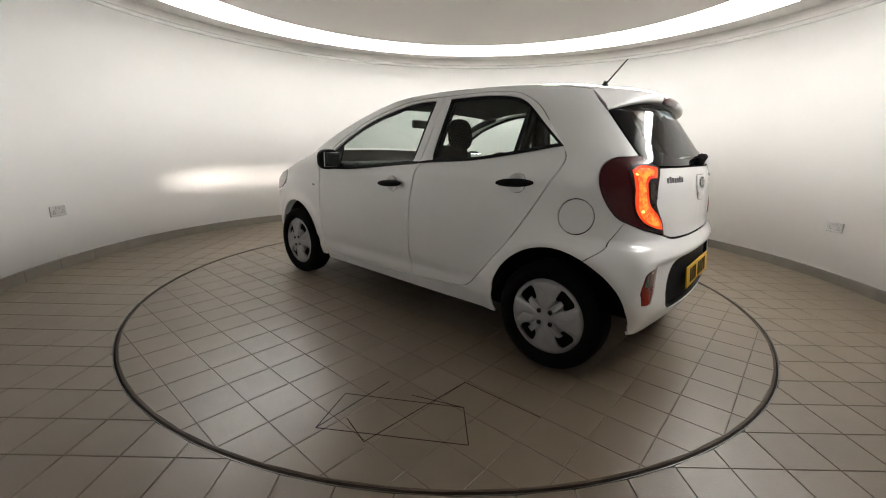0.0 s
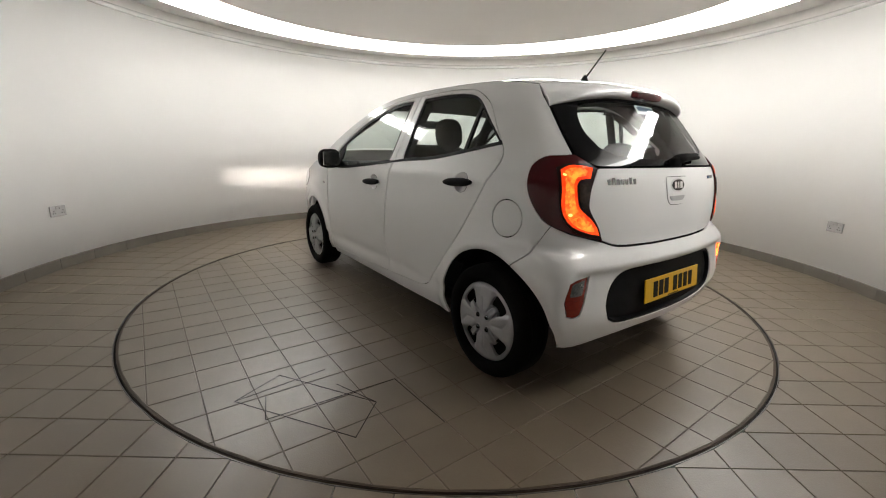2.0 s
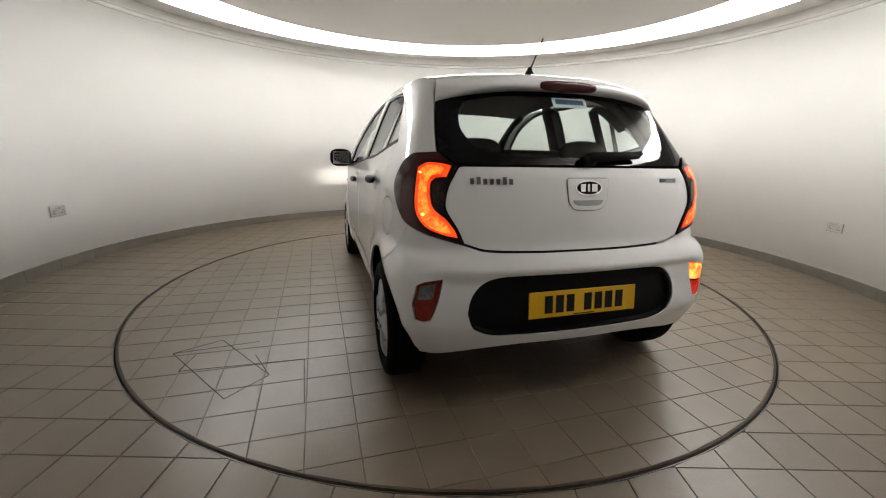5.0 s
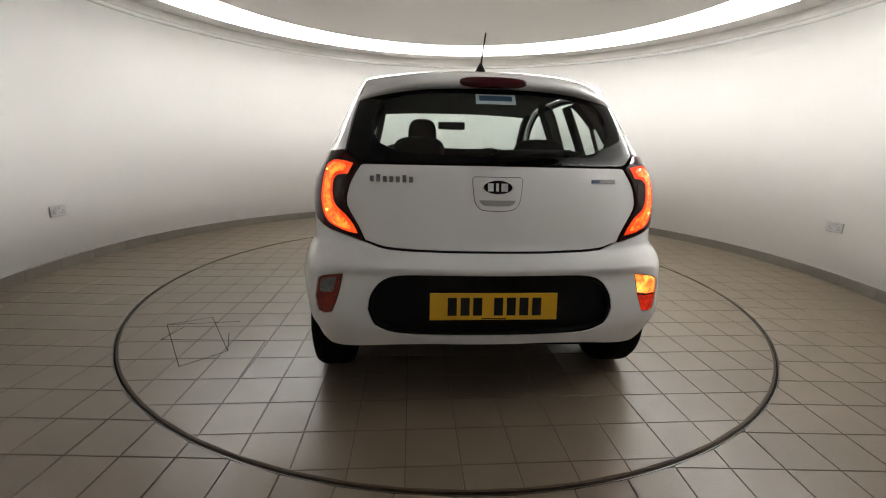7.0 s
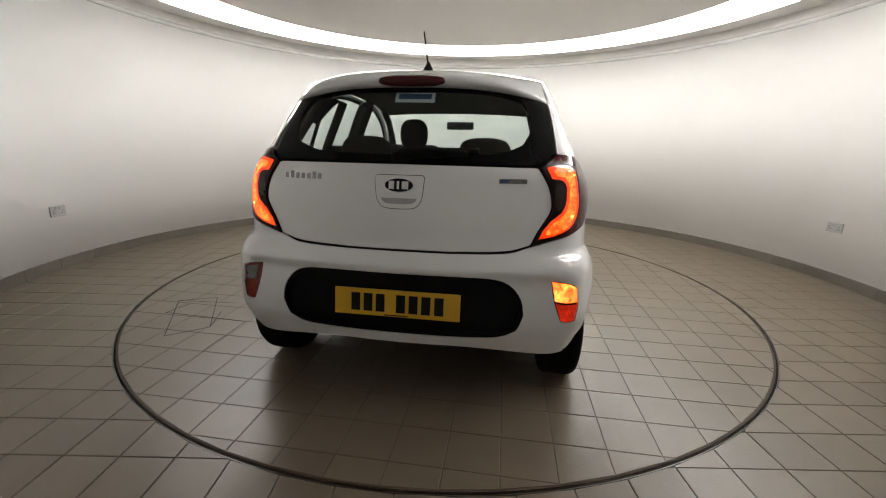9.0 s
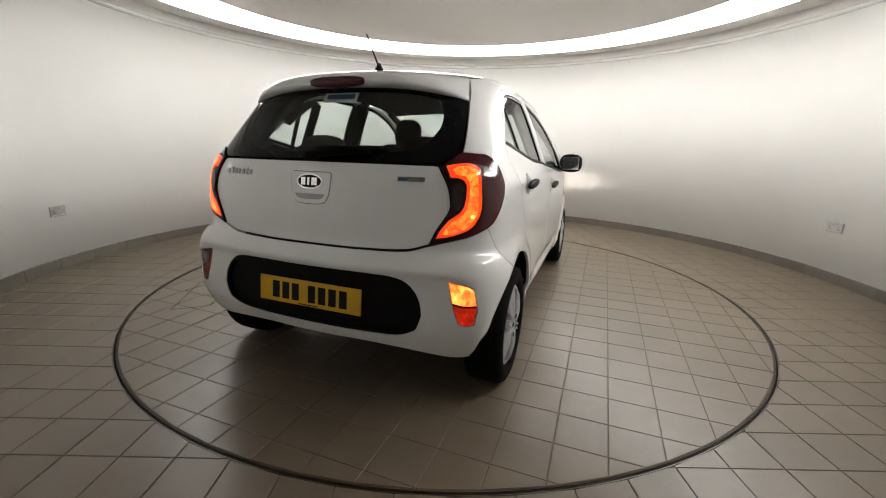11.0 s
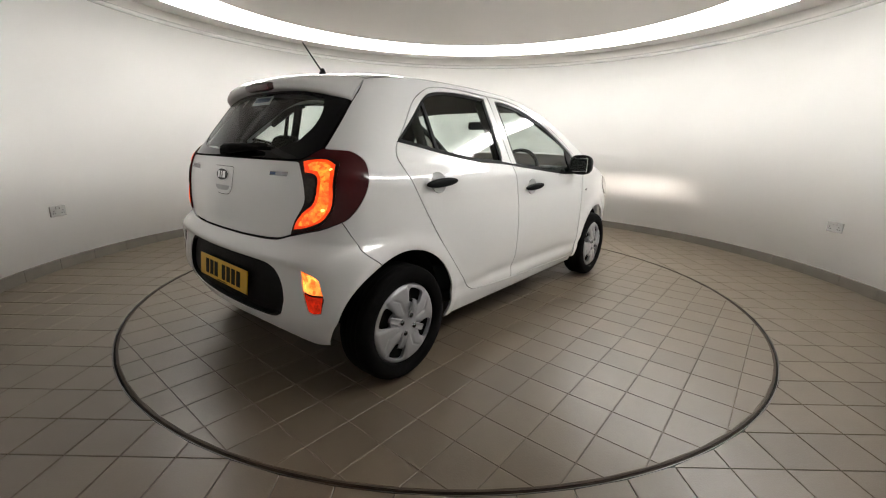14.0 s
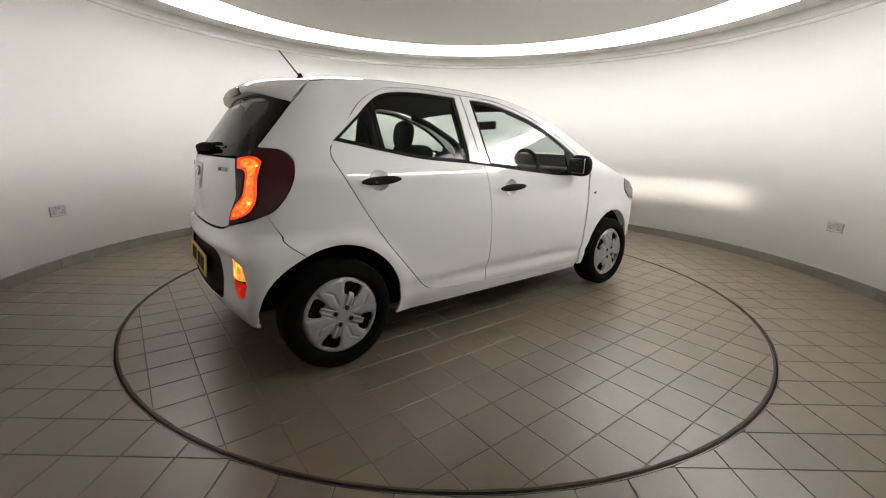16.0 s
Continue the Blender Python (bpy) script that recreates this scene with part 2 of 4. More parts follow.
def skin(p, z, off=0.0):
    """The point of the skin at p metres round the plan from the rear's middle (negative: the left side) at the height z."""
    q = abs(p)
    y = float(np.interp(z, *RT) + np.interp(q, *BT))
    x = float(np.interp(z, *WT) * np.interp(q, *AT))
    if y > .75:
        x -= .11 * (y - .75) ** 2
    if z < .70 and y < -1.2:
        x += .022 * ledge(z) * min(1, max(0, (-1.2 - y) / .2)) * min(1, max(0, q - .3) / .3)
    for wy in WHEELS:
        d = math.hypot(y - wy, z - .29)
        x += .015 * math.exp(-((d - .372) / .045) ** 2) * (1 if abs(y - wy) < .6 else 0)
    if z < .70:
        y -= .032 * ledge(z) * math.exp(-((q - .76) / .15) ** 2)
    if .38 < z < .64 and y < -1.2:  # the bumper is scooped below a ledge
        u = min(1, max(0, (.632 - z) / .030))
        y += .020 * u * u * (3 - 2 * u) * min(1, (z - .38) / .2) * min(1, max(0, (.70 - q) / .12))
    if -.62 < y < .74 and z < .55:  # the doors draw in above the sill
        x -= .012 * math.exp(-((z - .375) / .055) ** 2) * min(1, (y + .62) / .2) * min(1, (.74 - y) / .2)
    if y < 0:  # shoulder crease
        x += .003 * math.exp(-((z - .957) / (.012 if z > .957 else .03)) ** 2) * min(1, -y / .3) * min(1, max(0, (q - .8) / .2))
    v = Vector((math.copysign(x, p), y, z))
    if off:
        v += skin_normal(p, z) * off
    return v


def skin_normal(p, z):
    e = .004
    n = (skin(p + e, z) - skin(p - e, z)).cross(skin(p, z + e) - skin(p, z - e))
    return n.normalized()


def on_side(y, z):
    """p of the skin where the left side has that y."""
    return -float(np.interp(y - np.interp(z, *RT), BT[1], BT[0]))


def on_rear(x, z):
    """p of the skin where the rear has that x."""
    return math.copysign(float(np.interp(abs(x) / np.interp(z, *WT), AT[1], AT[0])), x)
from mathutils.geometry import delaunay_2d_cdt


# ---- the round room ----
GAP0, GAP1 = -118.0, -62.0  # the opening in which the camera stands


def build_room():
    c = ROOM
    v, f = arc_wall([(ROOM_R, -.05), (ROOM_R, WALL_TOP), (ROOM_R + .15, WALL_TOP), (ROOM_R + .15, -.05)], GAP1, 360 + GAP0, 160, c)
    tagged(mesh_part("wall_round", v, f, WALL_PAINT), "white painted curved wall of a round room", "wall", kind="structure")
    for poly in tagged_last().data.polygons:
        poly.use_smooth = abs(poly.normal.z) < .5
    # cornice: a rounded lip on top of the wall, and the soffit that rests behind it
    prof = [(ROOM_R - .001 - .034 * math.sin(t), WALL_TOP - .022 - .024 * math.cos(t)) for t in np.linspace(0, math.pi, 9)] + [(ROOM_R + .02, WALL_TOP + .002), (ROOM_R + .02, WALL_TOP - .046)]
    v, f = arc_wall(prof, 0, 360, 200, c)
    tagged(mesh_part("cornice", v, f[:-2], BEAD), "thin white rounded cornice along the wall's top", "cornice", kind="structure")
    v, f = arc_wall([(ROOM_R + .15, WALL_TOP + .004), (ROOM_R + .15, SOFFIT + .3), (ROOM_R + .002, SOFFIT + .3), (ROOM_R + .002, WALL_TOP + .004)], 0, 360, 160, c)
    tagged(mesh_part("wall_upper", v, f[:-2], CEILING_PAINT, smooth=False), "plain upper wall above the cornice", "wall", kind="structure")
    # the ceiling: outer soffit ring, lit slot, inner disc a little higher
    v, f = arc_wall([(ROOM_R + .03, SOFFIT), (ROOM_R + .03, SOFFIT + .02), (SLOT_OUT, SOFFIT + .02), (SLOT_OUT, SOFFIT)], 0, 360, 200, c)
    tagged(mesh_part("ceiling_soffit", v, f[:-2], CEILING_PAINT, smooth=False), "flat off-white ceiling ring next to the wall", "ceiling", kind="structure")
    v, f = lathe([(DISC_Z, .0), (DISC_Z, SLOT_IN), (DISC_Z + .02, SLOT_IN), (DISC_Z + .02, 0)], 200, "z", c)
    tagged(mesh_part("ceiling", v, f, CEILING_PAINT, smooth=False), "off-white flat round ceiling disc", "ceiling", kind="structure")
    # the slot between them is deep and white inside, except its unseen inner side, greyed to dim the upper wall; its
    # lit diffuser leaves out a stretch by the entrance
    v, f = arc_wall([(SLOT_OUT, SOFFIT + .021), (SLOT_OUT, SLOT_TOP), (SLOT_OUT + .02, SLOT_TOP), (SLOT_OUT + .02, SOFFIT + .021)], 0, 360, 200, c)
    tagged(mesh_part("ceiling_slot_outer", v, f[:-2], COVE_WHITE, smooth=False), "white outer side of the ceiling light slot", "ceiling", kind="structure")
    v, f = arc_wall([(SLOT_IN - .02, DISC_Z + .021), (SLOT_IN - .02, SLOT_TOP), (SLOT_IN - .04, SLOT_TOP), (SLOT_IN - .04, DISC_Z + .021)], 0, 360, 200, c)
    tagged(mesh_part("ceiling_slot_inner", v, f[:-2], COVE_GREY, smooth=False), "unseen inner side of the ceiling light slot, greyed to dim the upper wall", "ceiling", kind="structure")
    v, f = arc_wall([(SLOT_OUT - .001, SLOT_TOP), (SLOT_OUT - .001, SLOT_TOP + .02), (SLOT_IN - .019, SLOT_TOP + .02), (SLOT_IN - .019, SLOT_TOP)], 0, 360, 200, c)
    tagged(mesh_part("ceiling_slot_top", v, f[:-2], COVE_WHITE, smooth=False), "white top of the ceiling light slot", "ceiling", kind="structure")
    ring = empty("ceiling_light", label="bright white ring of light in the ceiling", category="ceiling light")
    parts = 18
    for i in range(parts):
        a = LIT0 + (LIT1 - LIT0) * i / parts
        v, f = arc_wall([(SLOT_OUT - .02, SOFFIT - .015), (SLOT_OUT - .02, SLOT_TOP - .02), (SLOT_OUT - .002, SLOT_TOP - .02), (SLOT_OUT - .002, SOFFIT - .015)], a, a + (LIT1 - LIT0) / parts - .05, 14, c)
        mesh_part("diffuser", v, f, RING_MAT, ring, "lit white diffuser panel", smooth=False)
    # added strip: stops the diffuser's lower face from overlighting the wall next to it
    v, f = arc_wall([(SLOT_OUT - .022, SOFFIT - .020), (SLOT_OUT - .022, SOFFIT - .016), (SLOT_OUT - .001, SOFFIT - .016), (SLOT_OUT - .001, SOFFIT - .0005), (SLOT_OUT + .004, SOFFIT - .0005), (SLOT_OUT + .004, SOFFIT - .020)], 0, 360, 200, c)
    mesh_part("light_stop_strip", v, f[:-2], COVE_WHITE, ring, "white strip added under the diffuser to block its downward light", smooth=False)
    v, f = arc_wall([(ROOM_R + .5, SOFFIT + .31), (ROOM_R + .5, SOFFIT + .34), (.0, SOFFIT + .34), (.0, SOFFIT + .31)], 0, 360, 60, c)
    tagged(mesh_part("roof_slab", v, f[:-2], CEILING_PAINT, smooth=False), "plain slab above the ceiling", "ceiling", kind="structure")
    # the vestibule that closes the opening behind the camera
    for nm, ce, sz in (("wall_west", (-1.75, -3.85, 1.25), (.12, 2.1, 2.6)), ("wall_east", (1.85, -3.85, 1.25), (.12, 2.1, 2.6)), ("wall_south", (.05, -4.95, 1.25), (3.72, .12, 2.6))):
        tagged(part(nm, one_box(ce, sz), WALL_PAINT), "plain white wall of the entrance recess", "wall", kind="structure")
    tagged(part("ceiling_recess", one_box((.05, -4.05, 2.60), (3.72, 1.92, .08)), CEILING_PAINT), "plain ceiling of the entrance recess", "ceiling", kind="structure")


def tagged_last():
    return scene.collection.objects[-1]


SLOT_OUT, SLOT_IN, DISC_Z, SLOT_TOP = 3.09, 2.58, 2.47, 2.67
LIT0, LIT1 = -60.0, 172.0  # the arc of the ring that is lit


def build_skirting():
    board = tagged(new("baseboard"), "grey stone-look tile skirting along the curved wall", "baseboard", kind="structure")
    step = 6.0
    n = int((360 + GAP0 - GAP1) / step)
    v, f = arc_wall([(ROOM_R - .012, .0), (ROOM_R - .012, .088), (ROOM_R - .009, .092), (ROOM_R, .092), (ROOM_R, .0)], 0, step - .06, 5, (0, 0, 0))
    first = mesh_part("skirting_tile", v, f, SKIRT_MAT, board, smooth=False)
    first.matrix_basis = Matrix.Translation(ROOM) @ pose(0, 0, 0, 0, 0, GAP1)
    for i in range(1, n):
        o = first.copy()
        scene.collection.objects.link(o)
        o.matrix_basis = Matrix.Translation(ROOM) @ pose(0, 0, 0, 0, 0, GAP1 + step * i)


def build_sockets():
    def socket(at_deg, z):
        s = empty("wall_socket", label="white double electrical wall socket on the curved wall", category="socket", group="wall sockets")
        part("faceplate", one_box((0, -.006, 0), (.15, .012, .088), .004), SOCKET_WHITE, s, smooth=False)
        for sx in (-.036, .036):
            part("rocker", one_box((sx * .45, -.014, .027), (.014, .006, .018), .002), SOCKET_WHITE, s, "small switch rocker")
            for hx, hz, w, hh in ((0, .004, .005, .010), (-.011, -.016, .010, .005), (.011, -.016, .010, .005)):
                part("pin_slot", one_box((sx + hx * .9 + (.008 if sx > 0 else -.008), -.0125, hz), (w, .003, hh)), INK, s, "dark pin slot")
        a = radians(at_deg)
        s.matrix_basis = Matrix.Translation((ROOM.x + (ROOM_R - .001) * math.cos(a), ROOM.y + (ROOM_R - .001) * math.sin(a), z)) @ pose(0, 0, 0, 0, 0, at_deg - 90)
        return s
    for x, y, z in ((-3.38, .095, .496), (3.50, .30, .490)):
        socket(math.degrees(math.atan2(y - ROOM.y, x - ROOM.x)), z)


# ---- floors in tiles ----
def clip_poly(poly, keep):
    """Cuts a polygon by a signed-distance function (kept where it is positive), edge by edge."""
    out = []
    for i, p in enumerate(poly):
        q = poly[(i + 1) % len(poly)]
        a, b = keep(p), keep(q)
        if a >= 0:
            out.append(p)
        if (a >= 0) != (b >= 0):
            lo, hi = 0.0, 1.0
            for _ in range(24):
                mid = (lo + hi) / 2
                m = (p[0] + (q[0] - p[0]) * mid, p[1] + (q[1] - p[1]) * mid)
                lo, hi = (mid, hi) if (keep(m) >= 0) == (a >= 0) else (lo, mid)
            out.append(m)
    return out


def tile_geometry(poly, top, chamfer=.0015):
    """verts, faces of a tile with a fine chamfer round its top."""
    cx, cy = sum(p[0] for p in poly) / len(poly), sum(p[1] for p in poly) / len(poly)
    n = len(poly)
    verts = [(x, y, top - .010) for x, y in poly] + [(x, y, top - chamfer) for x, y in poly]
    for x, y in poly:
        d = math.hypot(x - cx, y - cy) or 1
        verts.append((x - (x - cx) / d * chamfer * 1.5, y - (y - cy) / d * chamfer * 1.5, top))
    faces = [(k * n + i, k * n + (i + 1) % n, (k + 1) * n + (i + 1) % n, (k + 1) * n + i) for k in (0, 1) for i in range(n)]
    return verts, faces + [tuple(range(2 * n, 3 * n))]


def lay_tiles(parent, cells, keep, full, near, rest_name, top):
    """Lays square tiles: whole ones share a mesh, those at a curve are cut to it; the near ones are objects, the others one joined mesh."""
    h = TILE / 2 - JOINT / 2
    sq = [(-h, -h), (h, -h), (h, h), (-h, h)]
    v0, f0 = tile_geometry(sq, top)
    shared, count, jv, jf = None, 0, [], []
    for cx, cy in sorted(cells, key=near):
        if full((cx, cy)):
            if count < 300:
                if shared is None:
                    shared = mesh_part("tile", v0, f0, TILE_MAT, parent, smooth=False)
                    o = shared
                else:
                    o = shared.copy()
                    scene.collection.objects.link(o)
                o.location = (cx, cy, 0)
                count += 1
                continue
            v, f = [(x + cx, y + cy, z) for x, y, z in v0], f0
        else:
            fine = []
            for i, p in enumerate(sq):
                q = sq[(i + 1) % 4]
                fine += [(cx + p[0] + (q[0] - p[0]) * k / 8, cy + p[1] + (q[1] - p[1]) * k / 8) for k in range(8)]
            poly = clip_poly(fine, keep)
            if len(poly) < 3:
                continue
            v, f = tile_geometry(poly, top)
            if count < 300:
                mesh_part("tile", v, f, TILE_MAT, parent, smooth=False)
                count += 1
                continue
        k = len(jv)
        jv += v
        jf += [tuple(i + k for i in q) for q in f]
    if jv:
        tagged(mesh_part(rest_name, jv, jf, TILE_MAT, parent, "further floor tiles", smooth=False), kind="stuff")


def build_floor():
    floor = tagged(new("floor"), "grey-brown square ceramic floor tiles with dark joints", "floor", kind="structure")
    v, f = arc_wall([(TABLE_R + .018, -.008), (ROOM_R + .4, -.008), (ROOM_R + .4, -.06), (TABLE_R + .018, -.06)], 0, 360, 160, (0, 0, 0))
    v = [(x + ROOM.x * (math.hypot(x, y) - TABLE_R > .2), y + ROOM.y * (math.hypot(x, y) - TABLE_R > .2), z) for x, y, z in v]
    mesh_part("grout_bed", v, f[:-2], GROUT_MAT, floor, "dark grout", smooth=False)
    part("threshold_bed", one_box((.05, -4.2, -.034), (3.6, 1.6, .05)), GROUT_MAT, floor, "dark grout")
    turn = radians(.8)
    ca, sa = math.cos(turn), math.sin(turn)
    floor.rotation_euler = (0, 0, turn)
    h = TILE / 2 - JOINT / 2
    room = (ROOM.x * ca + ROOM.y * sa, -ROOM.x * sa + ROOM.y * ca)
    inner = TABLE_R + .016

    def keep(p):
        return math.hypot(*p) - inner

    cells = []
    for i in range(-20, 21):
        for j in range(-26, 21):
            x, y = .018 + TILE * (i + .5), -1.9 + TILE * (j + 9 + .5)
            in_room = math.hypot(x - room[0], y - room[1]) < ROOM_R + .14
            in_recess = abs(x - .05) < 1.75 and -4.9 < y < -2.5
            if (in_room or in_recess) and max(math.hypot(x + a * h, y + b * h) for a in (-1, 1) for b in (-1, 1)) > inner + .01:
                cells.append((x, y))
    lay_tiles(floor, cells, keep, lambda c: min(math.hypot(c[0] + a * h, c[1] + b * h) for a in (-1, 1) for b in (-1, 1)) > inner and math.hypot(*c) > inner + .1,
              lambda c: math.hypot(c[0], c[1] + 3.3) if c[1] > -3.0 else 99, "far_tiles", 0.0)


def build_rim():
    rim = empty("floor_drain_ring", label="dark rubber-sealed groove with a worn steel edge around the turntable", category="floor trim")
    v, f = arc_wall([(TABLE_R - .0005, -.012), (TABLE_R - .0005, -.03), (TABLE_R + .018, -.03), (TABLE_R + .018, -.012)], 0, 360, 200, (0, 0, 0))
    mesh_part("seal", v, f[:-2], RUBBER, rim, "black rubber seal", smooth=False)
    v, f = arc_wall([(TABLE_R + .0110, -.02), (TABLE_R + .0110, .0015), (TABLE_R + .0135, .0015), (TABLE_R + .0135, -.02)], 0, 360, 200, (0, 0, 0))
    mesh_part("steel_edge", v, f[:-2], STEEL, rim, "worn steel edge", smooth=False)


def build_turntable():
    table = empty("turntable", label="round turntable floor of grey-brown square tiles that turns with the car", category="turntable")
    v, f = lathe([(-.03, 0), (-.03, TABLE_R), (-.0022, TABLE_R), (-.0022, 0)], 160, "z")
    mesh_part("deck", v, f, GROUT_WORN, table, "dark grout bed", smooth=False)
    v, f = arc_wall([(TABLE_R - .009, -.007), (TABLE_R - .009, .001), (TABLE_R - .001, .001), (TABLE_R - .001, -.007)], 0, 360, 200, (0, 0, 0))
    mesh_part("edge_band", v, f[:-2], RUST, table, "scuffed brown edge band", smooth=False)
    inner = TABLE_R - .011
    h = TILE / 2 - JOINT / 2

    def keep(p):
        return inner - math.hypot(*p)

    cells = []
    for i in range(-12, 13):
        for j in range(-12, 13):
            x, y = CAR_AT.x + .048 + TILE * (i + .5), CAR_AT.y + .01 + TILE * (j + .5)
            if min(math.hypot(x + a * h, y + b * h) for a in (-1, 0, 1) for b in (-1, 0, 1)) < inner - .01:
                cells.append((x, y))
    lay_tiles(table, cells, keep, lambda c: max(math.hypot(c[0] + a * h, c[1] + b * h) for a in (-1, 1) for b in (-1, 1)) < inner,
              lambda c: -math.hypot(c[0], c[1]) if abs(c[0]) > .5 or c[1] < -.8 else 9, "inner_tiles", 0.0)
    # saw cuts of old repairs
    cuts = (((-1.62, -.65), (-1.84, -.76)), ((-1.84, -.76), (-1.50, -1.27)), ((-1.50, -1.27), (-1.33, -1.11)), ((-1.33, -1.11), (-1.62, -.65)),
            ((-1.84, -.76), (-1.42, -.72)), ((-1.72, -.80), (-1.76, -.965)), ((-1.76, -.965), (-1.17, -.99)), ((-1.17, -.99), (-1.16, -1.39)), ((-1.33, -1.11), (-1.42, -.88)))
    for a, b in cuts:
        p, q = Vector((*a, 0)) + CAR_AT, Vector((*b, 0)) + CAR_AT
        d = q - p
        o = part("saw_cut", one_box((0, 0, 0), (d.length, .004, .0012)), RUBBER, table, "thin dark saw cut")
        o.matrix_basis = Matrix.Translation((p + q) / 2 + Vector((0, 0, .0002))) @ pose(0, 0, 0, 0, 0, math.degrees(math.atan2(d.y, d.x)))
    return table



# ---- panels on the skin ----
def chaikin(poly, n=2):
    """Curves through the points of an outline; sharp corners (over 40 degrees) stay sharp. n=0 leaves it straight."""
    if n == 0:
        return poly
    m, out = len(poly), []
    p = [Vector(q) for q in poly]

    def bend(i):
        a, b = p[i] - p[i - 1], p[(i + 1) % m] - p[i]
        return a.angle(b, 0) > radians(40)

    for i in range(m):
        a, b, c, d = p[i - 1], p[i], p[(i + 1) % m], p[(i + 2) % m]
        ta = (c - b) if bend(i) else (c - a) / ((c - b).length + (b - a).length) * (c - b).length
        tb = (c - b) if bend((i + 1) % m) else (d - b) / ((d - c).length + (c - b).length) * (c - b).length
        k = max(1, math.ceil((c - b).length / .02))
        for j in range(k):
            t = j / k
            q = (1 + 2 * t) * (1 - t) ** 2 * b + t * (1 - t) ** 2 * ta + t * t * (3 - 2 * t) * c + t * t * (t - 1) * tb
            out.append((q.x, q.y))
    return out


def dense(poly, step):
    out = []
    for i, a in enumerate(poly):
        b = poly[(i + 1) % len(poly)]
        k = max(1, math.ceil(math.hypot(b[0] - a[0], b[1] - a[1]) / step))
        out += [(a[0] + (b[0] - a[0]) * j / k, a[1] + (b[1] - a[1]) * j / k) for j in range(k)]
    return out


def area(poly):
    return sum(a[0] * b[1] - b[0] * a[1] for a, b in zip(poly, poly[1:] + poly[:1])) / 2


def shrink(poly, d):
    """The polygon moved inwards by d (outwards where negative)."""
    if d == 0:
        return poly
    if area(poly) < 0:
        poly = poly[::-1]
    out = []
    for i, p in enumerate(poly):
        a, b = poly[i - 1], poly[(i + 1) % len(poly)]
        tx, ty = b[0] - a[0], b[1] - a[1]
        k = math.hypot(tx, ty) or 1
        out.append((p[0] - ty / k * d, p[1] + tx / k * d))
    return out


def inside(poly, pts):
    pts = np.asarray(pts, float).reshape(-1, 2)
    r = np.zeros(len(pts), bool)
    for a, b in zip(poly, poly[1:] + poly[:1]):
        if a[1] != b[1]:
            c = ((a[1] > pts[:, 1]) != (b[1] > pts[:, 1])) & (pts[:, 0] < (b[0] - a[0]) * (pts[:, 1] - a[1]) / (b[1] - a[1]) + a[0])
            r ^= c
    return r


def flat_mesh(outer, holes, grid):
    """Triangles that fill a flat outline with holes: points, triangles, and the loops of boundary points."""
    loops = [dense(q, grid) for q in (outer, *holes)]
    pts, edges, ids = [], [], []
    for q in loops:
        k = len(pts)
        pts += q
        edges += [(k + i, k + (i + 1) % len(q)) for i in range(len(q))]
    edge_pts = np.array(pts)
    lo, hi = edge_pts.min(0), edge_pts.max(0)
    gx, gy = np.meshgrid(np.arange(lo[0] + grid / 2, hi[0], grid), np.arange(lo[1] + grid / 2, hi[1], grid))
    g = np.stack([gx.ravel(), gy.ravel()], 1)
    ok = inside(loops[0], g)
    for q in loops[1:]:
        ok &= ~inside(q, g)
    g = g[ok]
    if len(g):
        g = g[np.min(np.linalg.norm(g[:, None] - edge_pts[None], axis=2), axis=1) > grid * .45]
    pts += [tuple(x) for x in g]
    from_cdt = delaunay_2d_cdt([Vector(p) for p in pts], edges, [], 0, 1e-6)
    vv, ff = from_cdt[0], from_cdt[2]
    cent = np.array([np.mean([vv[i] for i in t], axis=0) for t in ff])
    keep = inside(loops[0], cent)
    for q in loops[1:]:
        keep &= ~inside(q, cent)
    return [tuple(v) for v in vv], [tuple(t) for t, k in zip(ff, keep) if k]


def tidy(poly):
    """The outline without doubled points."""
    out = []
    for q in poly:
        if not out or math.hypot(q[0] - out[-1][0], q[1] - out[-1][1]) > 1e-4:
            out.append(q)
    while math.hypot(out[0][0] - out[-1][0], out[0][1] - out[-1][1]) < 1e-4:
        out.pop()
    return out


def panel(name, outer, mat, parent, holes=(), label="", gap=.0030, grid=.035, lip=.014, off=0.0, soft=2, place=None, normal=None):
    """A curved panel on the skin: outline and holes in (p, z), a narrow gap all round and edges folded inwards."""
    place, normal = place or skin, normal or skin_normal
    outer = shrink(chaikin(tidy(outer), soft), gap)
    holes = [shrink(chaikin(tidy(h), soft), -gap) for h in holes]
    pts, tris = flat_mesh(outer, holes, grid)
    verts = [place(p, z) for p, z in pts]
    norms = [normal(p, z) for p, z in pts]
    a, b, c = tris[0]
    if (verts[b] - verts[a]).cross(verts[c] - verts[a]).dot(norms[a]) < 0:
        tris = [t[::-1] for t in tris]
    verts = [v + n * off for v, n in zip(verts, norms)]
    if lip:
        seen = {}
        for t in tris:
            for i in range(3):
                seen[(t[i], t[(i + 1) % 3])] = True
        rim = [e for e in seen if (e[1], e[0]) not in seen]
        ring = {}
        for e in rim:
            for i in e:
                if i not in ring:
                    ring[i] = len(verts)
                    verts.append(verts[i].copy())
                    verts.append(verts[i] - norms[i] * lip)
        for i, j in rim:
            tris.append((ring[j], ring[i], ring[i] + 1, ring[j] + 1))
    return mesh_part(name, verts, tris, mat, parent, label)


